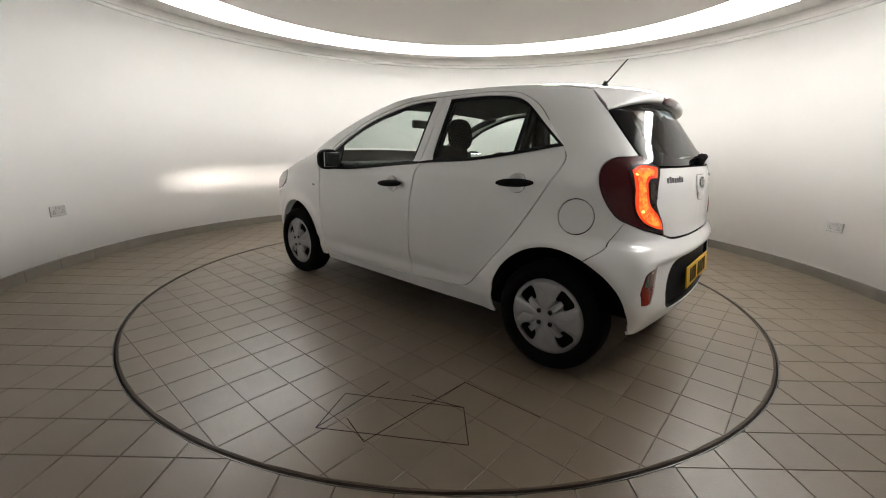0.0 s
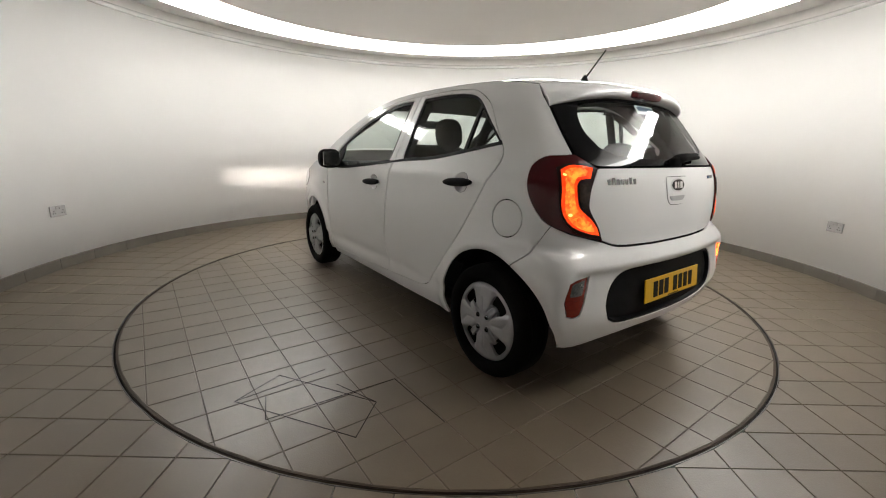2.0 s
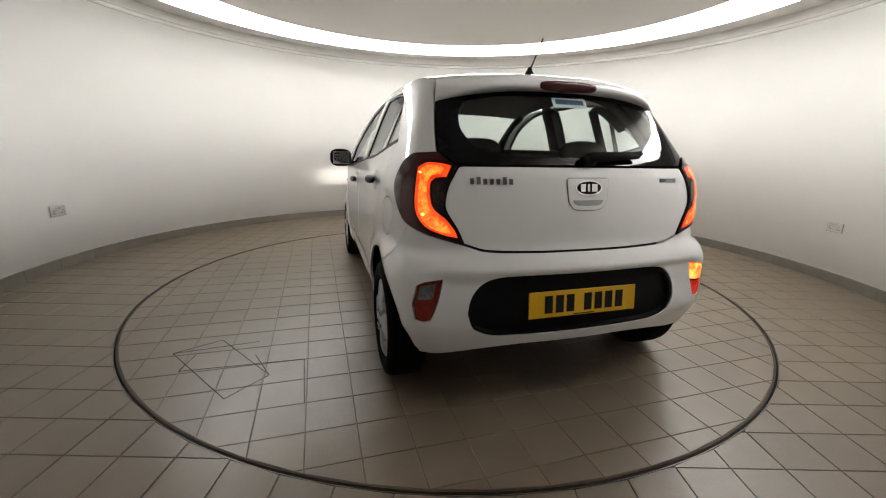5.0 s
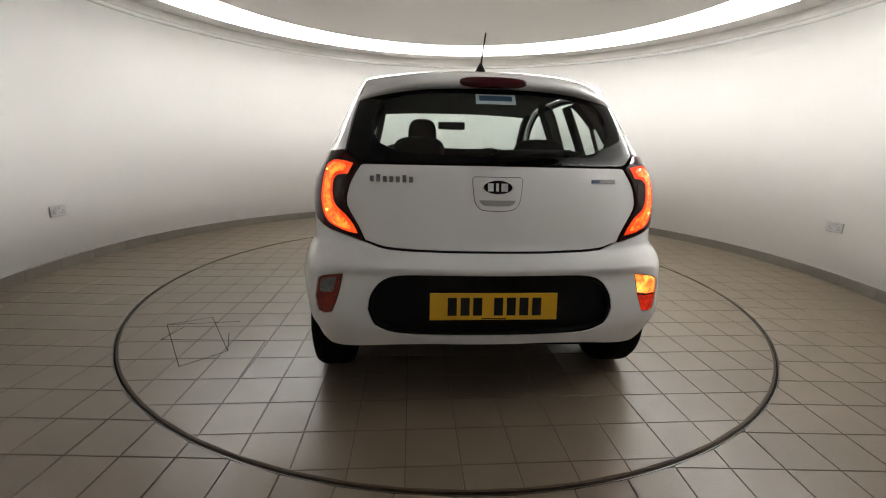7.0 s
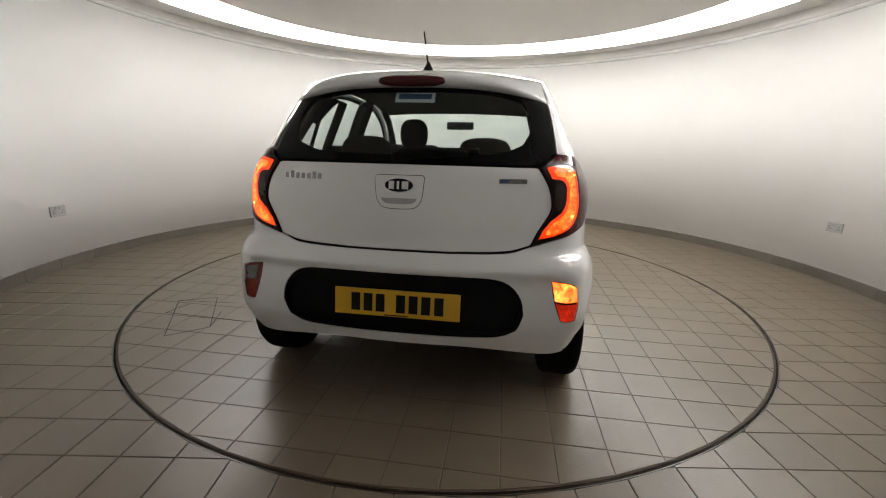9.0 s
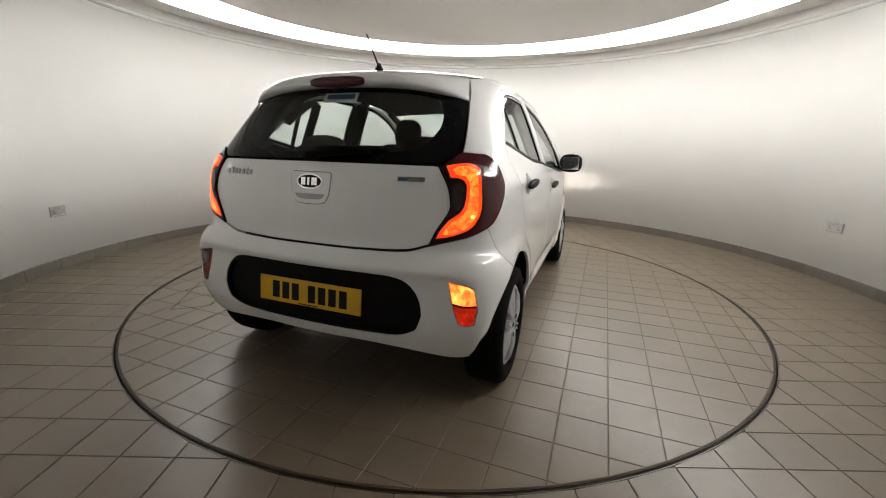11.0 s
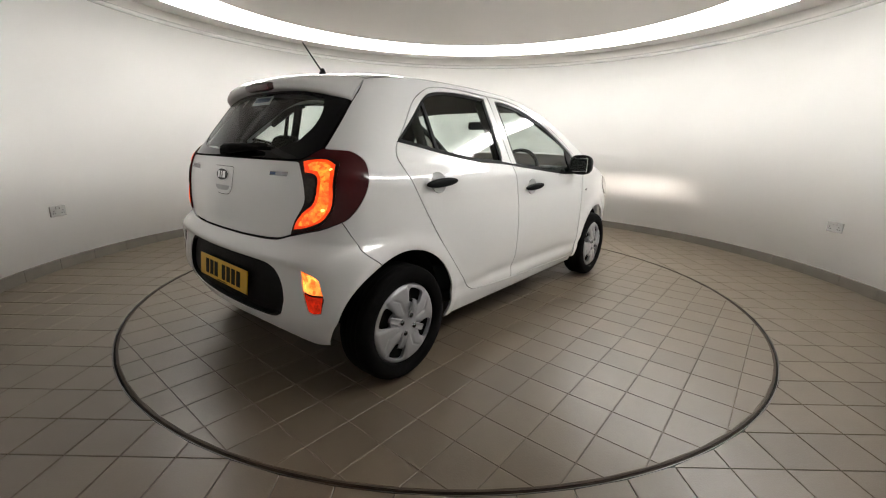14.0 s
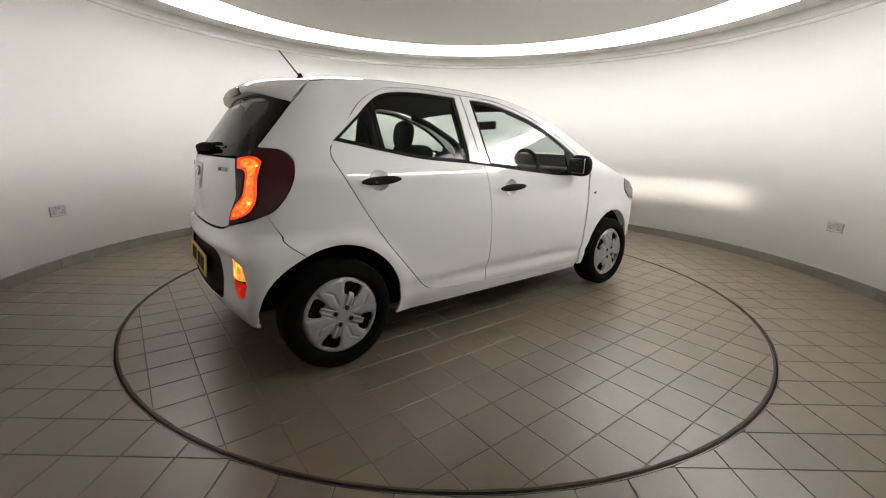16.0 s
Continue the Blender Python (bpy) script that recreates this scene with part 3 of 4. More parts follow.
def curve(pts, step=.025):
    """Close points on a curve through the given ones; sharp corners stay."""
    p, out = [Vector(q) for q in pts], []
    n = len(p)

    def slope(i, seg):
        if i == 0 or i == n - 1 or (p[i] - p[i - 1]).angle(p[i + 1] - p[i], 0) > radians(40):
            return seg
        return (p[i + 1] - p[i - 1]) / ((p[i + 1] - p[i]).length + (p[i] - p[i - 1]).length) * seg.length

    for i in range(n - 1):
        seg = p[i + 1] - p[i]
        ta, tb = slope(i, seg), slope(i + 1, seg)
        k = max(1, math.ceil(seg.length / step))
        for j in range(k):
            u = j / k
            q = (1 + 2 * u) * (1 - u) ** 2 * p[i] + u * (1 - u) ** 2 * ta + u * u * (3 - 2 * u) * p[i + 1] + u * u * (u - 1) * tb
            out.append((q.x, q.y))
    return out + [tuple(p[-1])]


def S(*pts):
    """An outline of (y, z) on the left side."""
    return [(on_side(y, z), z) for y, z in curve(pts)]


def R(*pts):
    """An outline of (x, z) on the rear."""
    return [(on_rear(x, z), z) for x, z in curve(pts)]


def other(poly):
    return [(-p, z) for p, z in poly]


def disc(cy, cz, r, a0=0, a1=360, n=24):
    return [(cy + r * math.cos(radians(a0 + (a1 - a0) * i / n)), cz + r * math.sin(radians(a0 + (a1 - a0) * i / n))) for i in range(n + (0 if a1 - a0 == 360 else 1))]


# outlines on the side, as (y, z)
DOOR_TOP_F = [(-.318, 1.404), (-.12, 1.397), (.05, 1.372), (.31, 1.293), (.53, 1.187), (.69, 1.085), (.775, 1.00)]
B_SEAM = [(-.318, 1.404), (-.30, 1.25), (-.255, .994), (-.222, .862), (-.20, .70), (-.196, .536), (-.20, .40), (-.208, .283)]
FRONT_DOOR = S(*(DOOR_TOP_F + [(.80, .93), (.805, .783), (.80, .55), (.785, .343), (.76, .265), (.70, .251), (.3, .265)] + B_SEAM[::-1]))
REAR_EDGE = [(-.60, 1.413), (-.78, 1.403), (-.869, 1.382), (-.986, 1.315), (-1.091, 1.198), (-1.178, 1.10), (-1.190, 1.06), (-1.182, 1.03), (-1.124, .915), (-.950, .645), (-.78, .44),
             (-.70, .35), (-.65, .318), (-.583, .306)]
REAR_DOOR = S(*(REAR_EDGE + B_SEAM[::-1] + REAR_EDGE[:1]))
F_GLASS = S((-.245, 1.379), (-.1, 1.372), (.051, 1.345), (.311, 1.264), (.50, 1.168), (.585, 1.115), (.575, .948), (.54, .936), (.4, .944), (-.20, 1.008), (-.215, 1.08))
F_OPEN = S((-.248, 1.381), (-.1, 1.374), (.051, 1.347), (.311, 1.266), (.52, 1.160), (.66, 1.07), (.72, .99), (.70, .930), (.4, .940), (-.195, 1.005), (-.212, 1.08))
MIRROR_SAIL = S((.587, 1.112), (.655, 1.066), (.715, .99), (.69, .932), (.577, .940))
R_GLASS = S((-.367, 1.384), (-.617, 1.389), (-.76, 1.380), (-.846, 1.364), (-.914, 1.330), (-1.03, 1.232), (-1.150, 1.131), (-1.135, 1.122), (-.701, 1.047), (-.360, 1.022), (-.352, 1.06))
BELT_F = S((.70, .937), (.4, .946), (-.20, 1.012), (-.255, 1.015), (-.250, 1.003), (.4, .936), (.70, .926))
BELT_R = S((-.262, 1.015), (-.36, 1.028), (-.701, 1.053), (-1.145, 1.135), (-1.165, 1.122), (-.701, 1.041), (-.36, 1.014), (-.258, 1.004))
ARCH_R, ARCH_F = .352, .347
TAIL_LAMP = S((-1.484, 1.083), (-1.45, 1.081), (-1.40, 1.075), (-1.366, 1.045), (-1.36, 1.01), (-1.383, .93), (-1.42, .865), (-1.46, .818), (-1.492, .798)) + R((-.66, .768), (-.52, .731), (-.545, .79), (-.590, .868), (-.592, .90), (-.577, .96), (-.535, 1.030), (-.565, 1.050))
HATCH_SEAM = [(-1.207, 1.393), (-1.258, 1.335), (-1.305, 1.287), (-1.39, 1.188), (-1.478, 1.086)]


def build_body(car):
    # side: sill, quarter panel and roof rail in one pressing, with the doors cut out
    rail = [(-1.207, 1.393), (-1.0, 1.424), (-.73, 1.436), (-.5, 1.438), (-.18, 1.430), (.08, 1.405), (.25, 1.362), (.45, 1.29), (.65, 1.205), (.85, 1.10), (.93, 1.045)]
    arch_front = [(-1.2 + ARCH_R * math.cos(radians(a)), .29 + ARCH_R * math.sin(radians(a))) for a in [-14 + 8.06 * i for i in range(17)]]
    side = rail + [(.90, 1.0), (.835, .95), (.808, .93), (.812, .783), (.806, .55), (.79, .343), (.785, .20)] + [(.3, .20), (-.3, .20), (-.84, .205)]
    side += arch_front + [(-1.43, .69), (-1.492, .798)]
    lamp_front = [(-1.46, .818), (-1.42, .865), (-1.383, .93), (-1.36, 1.01), (-1.366, 1.045), (-1.40, 1.075), (-1.45, 1.081)]
    side += lamp_front + HATCH_SEAM[::-1][:-1]
    side = S(*side)
    fuel = S(*disc(-1.288, .805, .083))
    for flip, tag in ((False, "left"), (True, "right")):
        m = other if flip else (lambda q: q)
        body_side = panel("body_side", m(side), PAINT, car, [m(FRONT_DOOR), m(REAR_DOOR)] + ([] if flip else [fuel]), gap=.002, grid=.02, label="white body side with sill and wheel arch")
        if not flip:
            panel("fuel_flap", fuel, PAINT, body_side, label="round white fuel flap")
        for nm, outline, glass, opening, belt, hand in (("front_door", FRONT_DOOR, F_GLASS, F_OPEN, BELT_F, HANDLES[0]), ("rear_door", REAR_DOOR, R_GLASS, R_GLASS, BELT_R, HANDLES[1])):
            door = panel(nm, m(outline), PAINT, car, [m(opening), m(cup_outline(*hand))], grid=.018, label="white door")
            panel("window_seal", m(glass), BLACK_PLASTIC, door, [m(shrink(tidy(glass), .011))], gap=-.003, lip=.003, off=-.005, grid=.03, label="black window seal")
            panel("window_glass", m(glass), GLASS, door, gap=-.006, lip=0, off=-.009, grid=.05, label="clear side window")
            panel("inner_trim", m(shrink(outline, .03)), TRIM, door, [m(opening)], gap=0, lip=-.056, off=-.06, grid=.08, label="dark inner door trim")
            panel("belt_strip", m(belt), BLACK_PLASTIC, door, gap=0, lip=.006, off=.003, soft=1, grid=.05, label="black window strip")
        # gaps are closed behind by a dark inner shell
        panel("inner_shell", m(shrink(side, .012)), UNDER, car, [m(shrink(chaikin(F_OPEN, 1), -.035)), m(shrink(chaikin(R_GLASS, 1), -.035))], gap=0, lip=0, off=-.022, grid=.06, label="dark inner shell")
        panel("mirror_sail", m(MIRROR_SAIL), BLACK_PLASTIC, car, gap=0, off=-.003, soft=1, label="black mirror triangle")
        # window frames, dark
        bar = S((-.912, 1.338), (-.932, 1.326), (-.918, 1.075), (-.896, 1.070))
        panel("window_bar", m(bar), BLACK_PLASTIC, car, gap=0, off=-.006, soft=0, label="black window divider")
        # front wing and headlamp
        arch_f = [(1.2 + ARCH_F * math.cos(radians(a)), .29 + ARCH_F * math.sin(radians(a))) for a in range(-10, 192, 8)]
        wing = [(.835, .955), (.92, 1.02), (1.05, .985), (1.25, .93), (1.38, .885), (1.40, .80), (1.50, .72), (1.62, .68), (1.62, .25)] + arch_f + [(.80, .23), (.79, .343), (.812, .55), (.818, .783), (.815, .90)]
        panel("front_wing", m(S(*wing)), PAINT, car, gap=.002, grid=.03, soft=1, label="white front wing")
        panel("wing_lining", m(shrink(S(*wing), .012)), UNDER, car, gap=0, lip=0, off=-.022, grid=.07)
        panel("headlamp", m(S((1.385, .885), (1.50, .852), (1.60, .79), (1.62, .70), (1.52, .725), (1.41, .80))), LAMP_CLEAR, car, off=.002, grid=.03, soft=1, label="clear headlamp")
        panel("repeater", m(S((.90, .80), (.915, .80), (.905, .782), (.88, .79))), LAMP_CLEAR, car, gap=0, off=.004, soft=1, label="small side repeater")
        build_tail_lamp(car, m)
        # mud lining of the wheel arches
        for wy, r in ((-1.2, ARCH_R), (1.2, ARCH_F)):
            v, f = [], []
            sx = 1 if flip else -1
            for i in range(25):
                a = radians(8 + 164 * i / 24)
                for x in (.68, .42):
                    v.append((sx * x, wy + (r + .012) * math.cos(a), .29 + (r + .012) * math.sin(a)))
            f = [(2 * i, 2 * i + 1, 2 * i + 3, 2 * i + 2) for i in range(24)]
            k = len(v)
            v += [(sx * .42, wy, .29)]
            f += [(2 * i + 1, k, 2 * i + 3) for i in range(24)]
            mesh_part("arch_liner", v, f, UNDER, car, "black wheel arch liner")
    build_rear(car)
    build_roof(car)


def build_tail_lamp(car, m):
    lamp = panel("tail_lamp", m(TAIL_LAMP), LAMP_RED, car, off=.006, grid=.02, soft=1, label="dark red tail lamp with a glowing C-shaped band")
    bezel = R((-.645, 1.046), (-.570, 1.045), (-.543, 1.030), (-.580, .96), (-.596, .90), (-.593, .868), (-.548, .79), (-.528, .740), (-.60, .758), (-.66, .784), (-.690, .83), (-.700, .90), (-.691, .98), (-.678, 1.03))
    panel("bezel", m(bezel), BEZEL, lamp, gap=0, off=.0085, grid=.02, soft=1, lip=.003, label="black lamp bezel")
    band = R((-.672, 1.020), (-.645, 1.038), (-.60, 1.038), (-.562, 1.030), (-.584, .990), (-.622, .985), (-.640, .966), (-.643, .930), (-.641, .892), (-.628, .864), (-.594, .836), (-.559, .792), (-.546, .762), (-.60, .773), (-.662, .801), (-.689, .85), (-.693, .90), (-.685, .97))
    panel("lit_band", m(band), LAMP_LIT, lamp, gap=0, off=.010, grid=.015, soft=1, lip=.004, label="glowing red lamp band")
    core = R((-.664, 1.014), (-.643, 1.028), (-.600, 1.028), (-.588, 1.018), (-.602, 1.000), (-.632, .995), (-.650, .968), (-.653, .93), (-.651, .888), (-.636, .856), (-.602, .827), (-.574, .788), (-.572, .779), (-.61, .783), (-.657, .809), (-.679, .85), (-.683, .90), (-.675, .97))
    panel("lit_core", m(core), LAMP_CORE, lamp, gap=0, off=.0112, grid=.012, soft=1, lip=.002, label="brighter orange middle of the band")
    for x, z, q in ((-.668, .848, .0065), (-.668, 1.002, .0045)):
        panel("hot_spot", m(R(*[(x + q * math.cos(a), z + q * math.sin(a)) for a in np.linspace(0, 2 * math.pi, 11)[:-1]])), LAMP_SPOT, lamp, gap=0, off=.0124, grid=.02, soft=0, lip=.001, label="bright amber bulb spot")
    block = R((-.633, .970), (-.600, .972), (-.594, .94), (-.601, .888), (-.618, .870), (-.633, .890))
    panel("smoked_block", m(block), LAMP_SMOKE, lamp, gap=0, off=.0115, grid=.02, soft=1, lip=.002, label="smoked dark lens")


def build_rear(car):
    half = S((-1.492, .798), (-1.43, .69), *[(-1.2 + q * math.cos(radians(a)), .29 + q * math.sin(radians(a))) for a, q in ((115, .352), (122, .352), (130, .352), (138, .351), (146, .349), (154, .345), (162, .340), (170, .335), (177, .332))], (-1.531, .296), (-1.536, .286))
    half += R((-.66, .272), (-.56, .264), (-.40, .285), (-.25, .298), (-.1, .298))
    top = R((-.66, .766), (-.52, .729), (-.435, .705), (-.21, .697))
    outline = half + other(half[::-1]) + other(top) + top[::-1]
    recess = R((-.495, .458), (-.485, .515), (-.45, .57), (-.40, .598), (-.30, .607), (0, .608))
    recess_b = R((-.47, .39), (-.42, .362), (-.36, .352), (0, .350))
    hole = recess + other(recess[::-1])[1:] + other(recess_b) + recess_b[::-1][1:]
    fog = R((-.690, .578), (-.665, .592), (-.588, .602), (-.605, .518), (-.634, .438), (-.66, .430), (-.686, .438), (-.700, .50))
    bumper = panel("rear_bumper", outline, PAINT, car, [hole, fog, other(fog)], gap=.0012, grid=.016, soft=1, label="white rear bumper")
    panel("plate_recess", hole, BLACK_PLASTIC, bumper, gap=-.002, off=-.022, lip=0, grid=.04, soft=1, label="black plate panel")
    rim_in = shrink(chaikin(hole, 1), .012)
    panel("recess_edge", hole, BLACK_PLASTIC, bumper, [rim_in], gap=.0, off=-.004, lip=.02, grid=.03, soft=1, label="black rounded panel edge")
    panel("bumper_lining", shrink(outline, .02), UNDER, bumper, gap=0, off=-.03, lip=0, grid=.08)
    for flip in (False, True):
        m = other if flip else (lambda q: q)
        upper = R((-.690, .578), (-.665, .592), (-.588, .602), (-.606, .518), (-.65, .511), (-.700, .513))
        lower = R((-.700, .509), (-.65, .507), (-.607, .514), (-.634, .438), (-.66, .430), (-.686, .438))
        if not flip:
            upper = R((-.680, .574), (-.662, .583), (-.610, .590), (-.624, .524), (-.65, .520), (-.686, .520))
        fl = panel("fog_lamp", m(fog), LAMP_SMOKE if flip else LAMP_REFLECTOR, bumper, gap=.003, off=-.006, lip=.01, grid=.02, soft=1, label="lit orange rear fog lamp" if flip else "unlit rear lamp")
        panel("upper_lens", m(upper), FOG_LIT if flip else LAMP_CLEAR, fl, gap=.003, off=-.002, lip=.003, grid=.012, soft=1, label="glowing amber lens" if flip else "clear lens")
        panel("lower_lens", m(lower), FOG_LIT_LOW if flip else LAMP_REFLECTOR, fl, gap=.003, off=-.002, lip=.003, grid=.012, soft=1, label="glowing red lens" if flip else "red reflector")
    # number plate
    plate = part("number_plate", one_box((0, 0, 0), (.52, .006, .111), .002), PLATE, bumper, "yellow number plate")
    plate.matrix_basis = Matrix.Translation((0, -1.684, .482)) @ pose(0, 0, 0, -6)
    for x, w in ((-.200, .044), (-.148, .044), (-.097, .044), (-.012, .044), (.040, .044), (.092, .044), (.145, .044)):
        part("plate_bar", one_box((x + .03, -.0035, 0), (w * .84, .002, .074), .0), INK, plate, "black bar")
    part("maker_bar", one_box((.0, -.0035, -.049), (.10, .002, .004)), INK, plate)
    # tailgate
    low = R((-.52, .735), (-.435, .711), (-.21, .702))
    edge = R((-.545, .79), (-.590, .868), (-.592, .90), (-.577, .96), (-.535, 1.030), (-.52, 1.034), (0, 1.037))
    gate_line = low[::-1] + edge
    gate_line = gate_line + other(edge[::-1])[1:] + other(low)
    gate = panel("tailgate", gate_line, PAINT, car, grid=.025, soft=1, label="white tailgate")
    panel("gate_lining", shrink(gate_line, .015), UNDER, gate, gap=0, off=-.02, lip=0, grid=.08)
    grip = R((-.098, .985), (-.09, .992), (.09, .992), (.098, .985), (.088, .90), (.07, .874), (.045, .866), (-.045, .866), (-.07, .874), (-.088, .90))
    g = panel("handle_plate", grip, PAINT, gate, gap=0, off=.0035, lip=.003, grid=.02, soft=1, label="white handle plate with a badge")
    panel("handle_gap", shrink(grip, -.0025), INK, gate, gap=0, off=.0012, lip=0, grid=.03, soft=1)
    panel("handle_slot", R((-.072, .905), (.072, .905), (.066, .893), (.05, .884), (-.05, .884), (-.066, .893)), SILVER, g, gap=0, off=.006, lip=.003, grid=.02, soft=1, label="grey finger grip")
    oval = [(.062 * math.cos(a), .954 + .031 * math.sin(a)) for a in np.linspace(0, 2 * math.pi, 28)[:-1]]
    panel("badge", R(*oval), CHROME, g, gap=0, off=.008, lip=.005, grid=.02, soft=0, label="chrome oval badge")
    panel("badge_field", R(*[(x * .90, .954 + (z - .954) * .82) for x, z in oval]), GLOSS_BLACK, g, gap=0, off=.0095, lip=.002, grid=.02, soft=0)
    for x0, x1 in ((-.040, -.018), (-.008, .002), (.012, .038)):
        panel("badge_bar", R((x0, .969), (x1, .969), (x1, .939), (x0, .939)), CHROME, g, gap=0, off=.0105, lip=.001, grid=.02, soft=0)
    for i in range(7):
        x0 = -.497 + i * .0255
        z1 = .988 if i not in (1, 5) else .994
        panel("script_bar", R((x0, z1), (x0 + .015, z1), (x0 + .015, .966), (x0, .966)), DARK_CHROME, gate, gap=0, off=.003, lip=.002, grid=.03, soft=0, label="chrome lettering bar")
    panel("eco_badge", R((.385, .989), (.49, .989), (.49, .972), (.385, .972)), DARK_CHROME, gate, gap=0, off=.003, lip=.002, grid=.03, soft=0, label="chrome badge bar")
    panel("eco_badge_blue", R((.388, .986), (.42, .986), (.42, .975), (.388, .975)), STICKER_BLUE, gate, gap=0, off=.0042, lip=.001, grid=.03, soft=0)
    # rear window: black border and clear middle
    gl = R((0, 1.042), (-.53, 1.040), (-.562, 1.056)) + S((-1.483, 1.086), (-1.395, 1.188), (-1.310, 1.287), (-1.288, 1.308)) + R((-.42, 1.335), (-.2, 1.345), (0, 1.348))
    full = gl + other(gl[::-1])[1:-1]
    mid = R((0, 1.074), (-.26, 1.077), (-.40, 1.092), (-.465, 1.12), (-.495, 1.18), (-.485, 1.25), (-.45, 1.30), (-.3, 1.325), (0, 1.332))
    clear = mid + other(mid[::-1])[1:-1]
    border = panel("rear_window", full, GLOSS_BLACK, car, [clear], gap=.003, off=.0, grid=.02, soft=1, label="black-bordered rear window")
    panel("hatch_frame", shrink(tidy(full), -.035), UNDER, border, [shrink(tidy(clear), -.01)], gap=0, off=-.024, lip=0, grid=.05, soft=0, label="dark hatch frame")
    panel("rear_glass", clear, REAR_GLASS, border, gap=-.003, off=-.002, lip=0, grid=.04, soft=1, label="clear rear window glass")
    sticker = panel("sticker", R((-.07, 1.325), (.10, 1.325), (.10, 1.283), (-.07, 1.283)), STICKER, border, gap=0, off=-.004, lip=0, grid=.04, soft=0, label="pale dealer sticker")
    panel("sticker_print", R((-.055, 1.318), (.085, 1.318), (.085, 1.296), (-.055, 1.296)), STICKER_BLUE, sticker, gap=0, off=-.0025, lip=0, grid=.04, soft=0, label="dark blue print bar")
    # wiper
    wiper = part("rear_wiper", one_box((.0, -1.610, 1.060), (.07, .04, .045), .014), UNDER, car, "black rear wiper", True)
    pts = [skin(on_rear(x, z), z, .022) for x, z in ((.0, 1.058), (.08, 1.066), (.18, 1.070), (.26, 1.068))]
    v, f = tube(pts, [.024, .022, .017, .010], 10)
    mesh_part("wiper_arm", v, f, UNDER, wiper)
    v, f = tube([skin(on_rear(x, z), z, .012) for x, z in ((.02, 1.07), (.15, 1.085), (.30, 1.087))], .009, 8)
    mesh_part("wiper_blade", v, f, UNDER, wiper)


RAIL = smooth_table([(-1.25, 1.385), (-1.196, 1.397), (-1.0, 1.424), (-.73, 1.436), (-.5, 1.438), (-.18, 1.430), (.08, 1.405), (.25, 1.362), (.45, 1.29), (.65, 1.205), (.85, 1.10), (.93, 1.045)])


def crown(y0, y1, rise, n, m, back=0.0, sag=0.0):
    """A crowned sheet between the two roof rails from y0 to y1; back bows its middle forwards."""
    verts, faces = [], []
    for i in range(n + 1):
        y = y0 + (y1 - y0) * i / n
        ze = float(np.interp(y, *RAIL))
        e = skin(on_side(y, ze), ze)
        for j in range(m + 1):
            s = -1 + 2 * j / m
            k = 1 - abs(s) ** 2.4
            verts.append(Vector((abs(e.x) * s, e.y + back * k, ze + rise * k)))
    for i in range(n):
        faces += [(i * (m + 1) + j, i * (m + 1) + j + 1, (i + 1) * (m + 1) + j + 1, (i + 1) * (m + 1) + j) for j in range(m)]
    return verts, faces


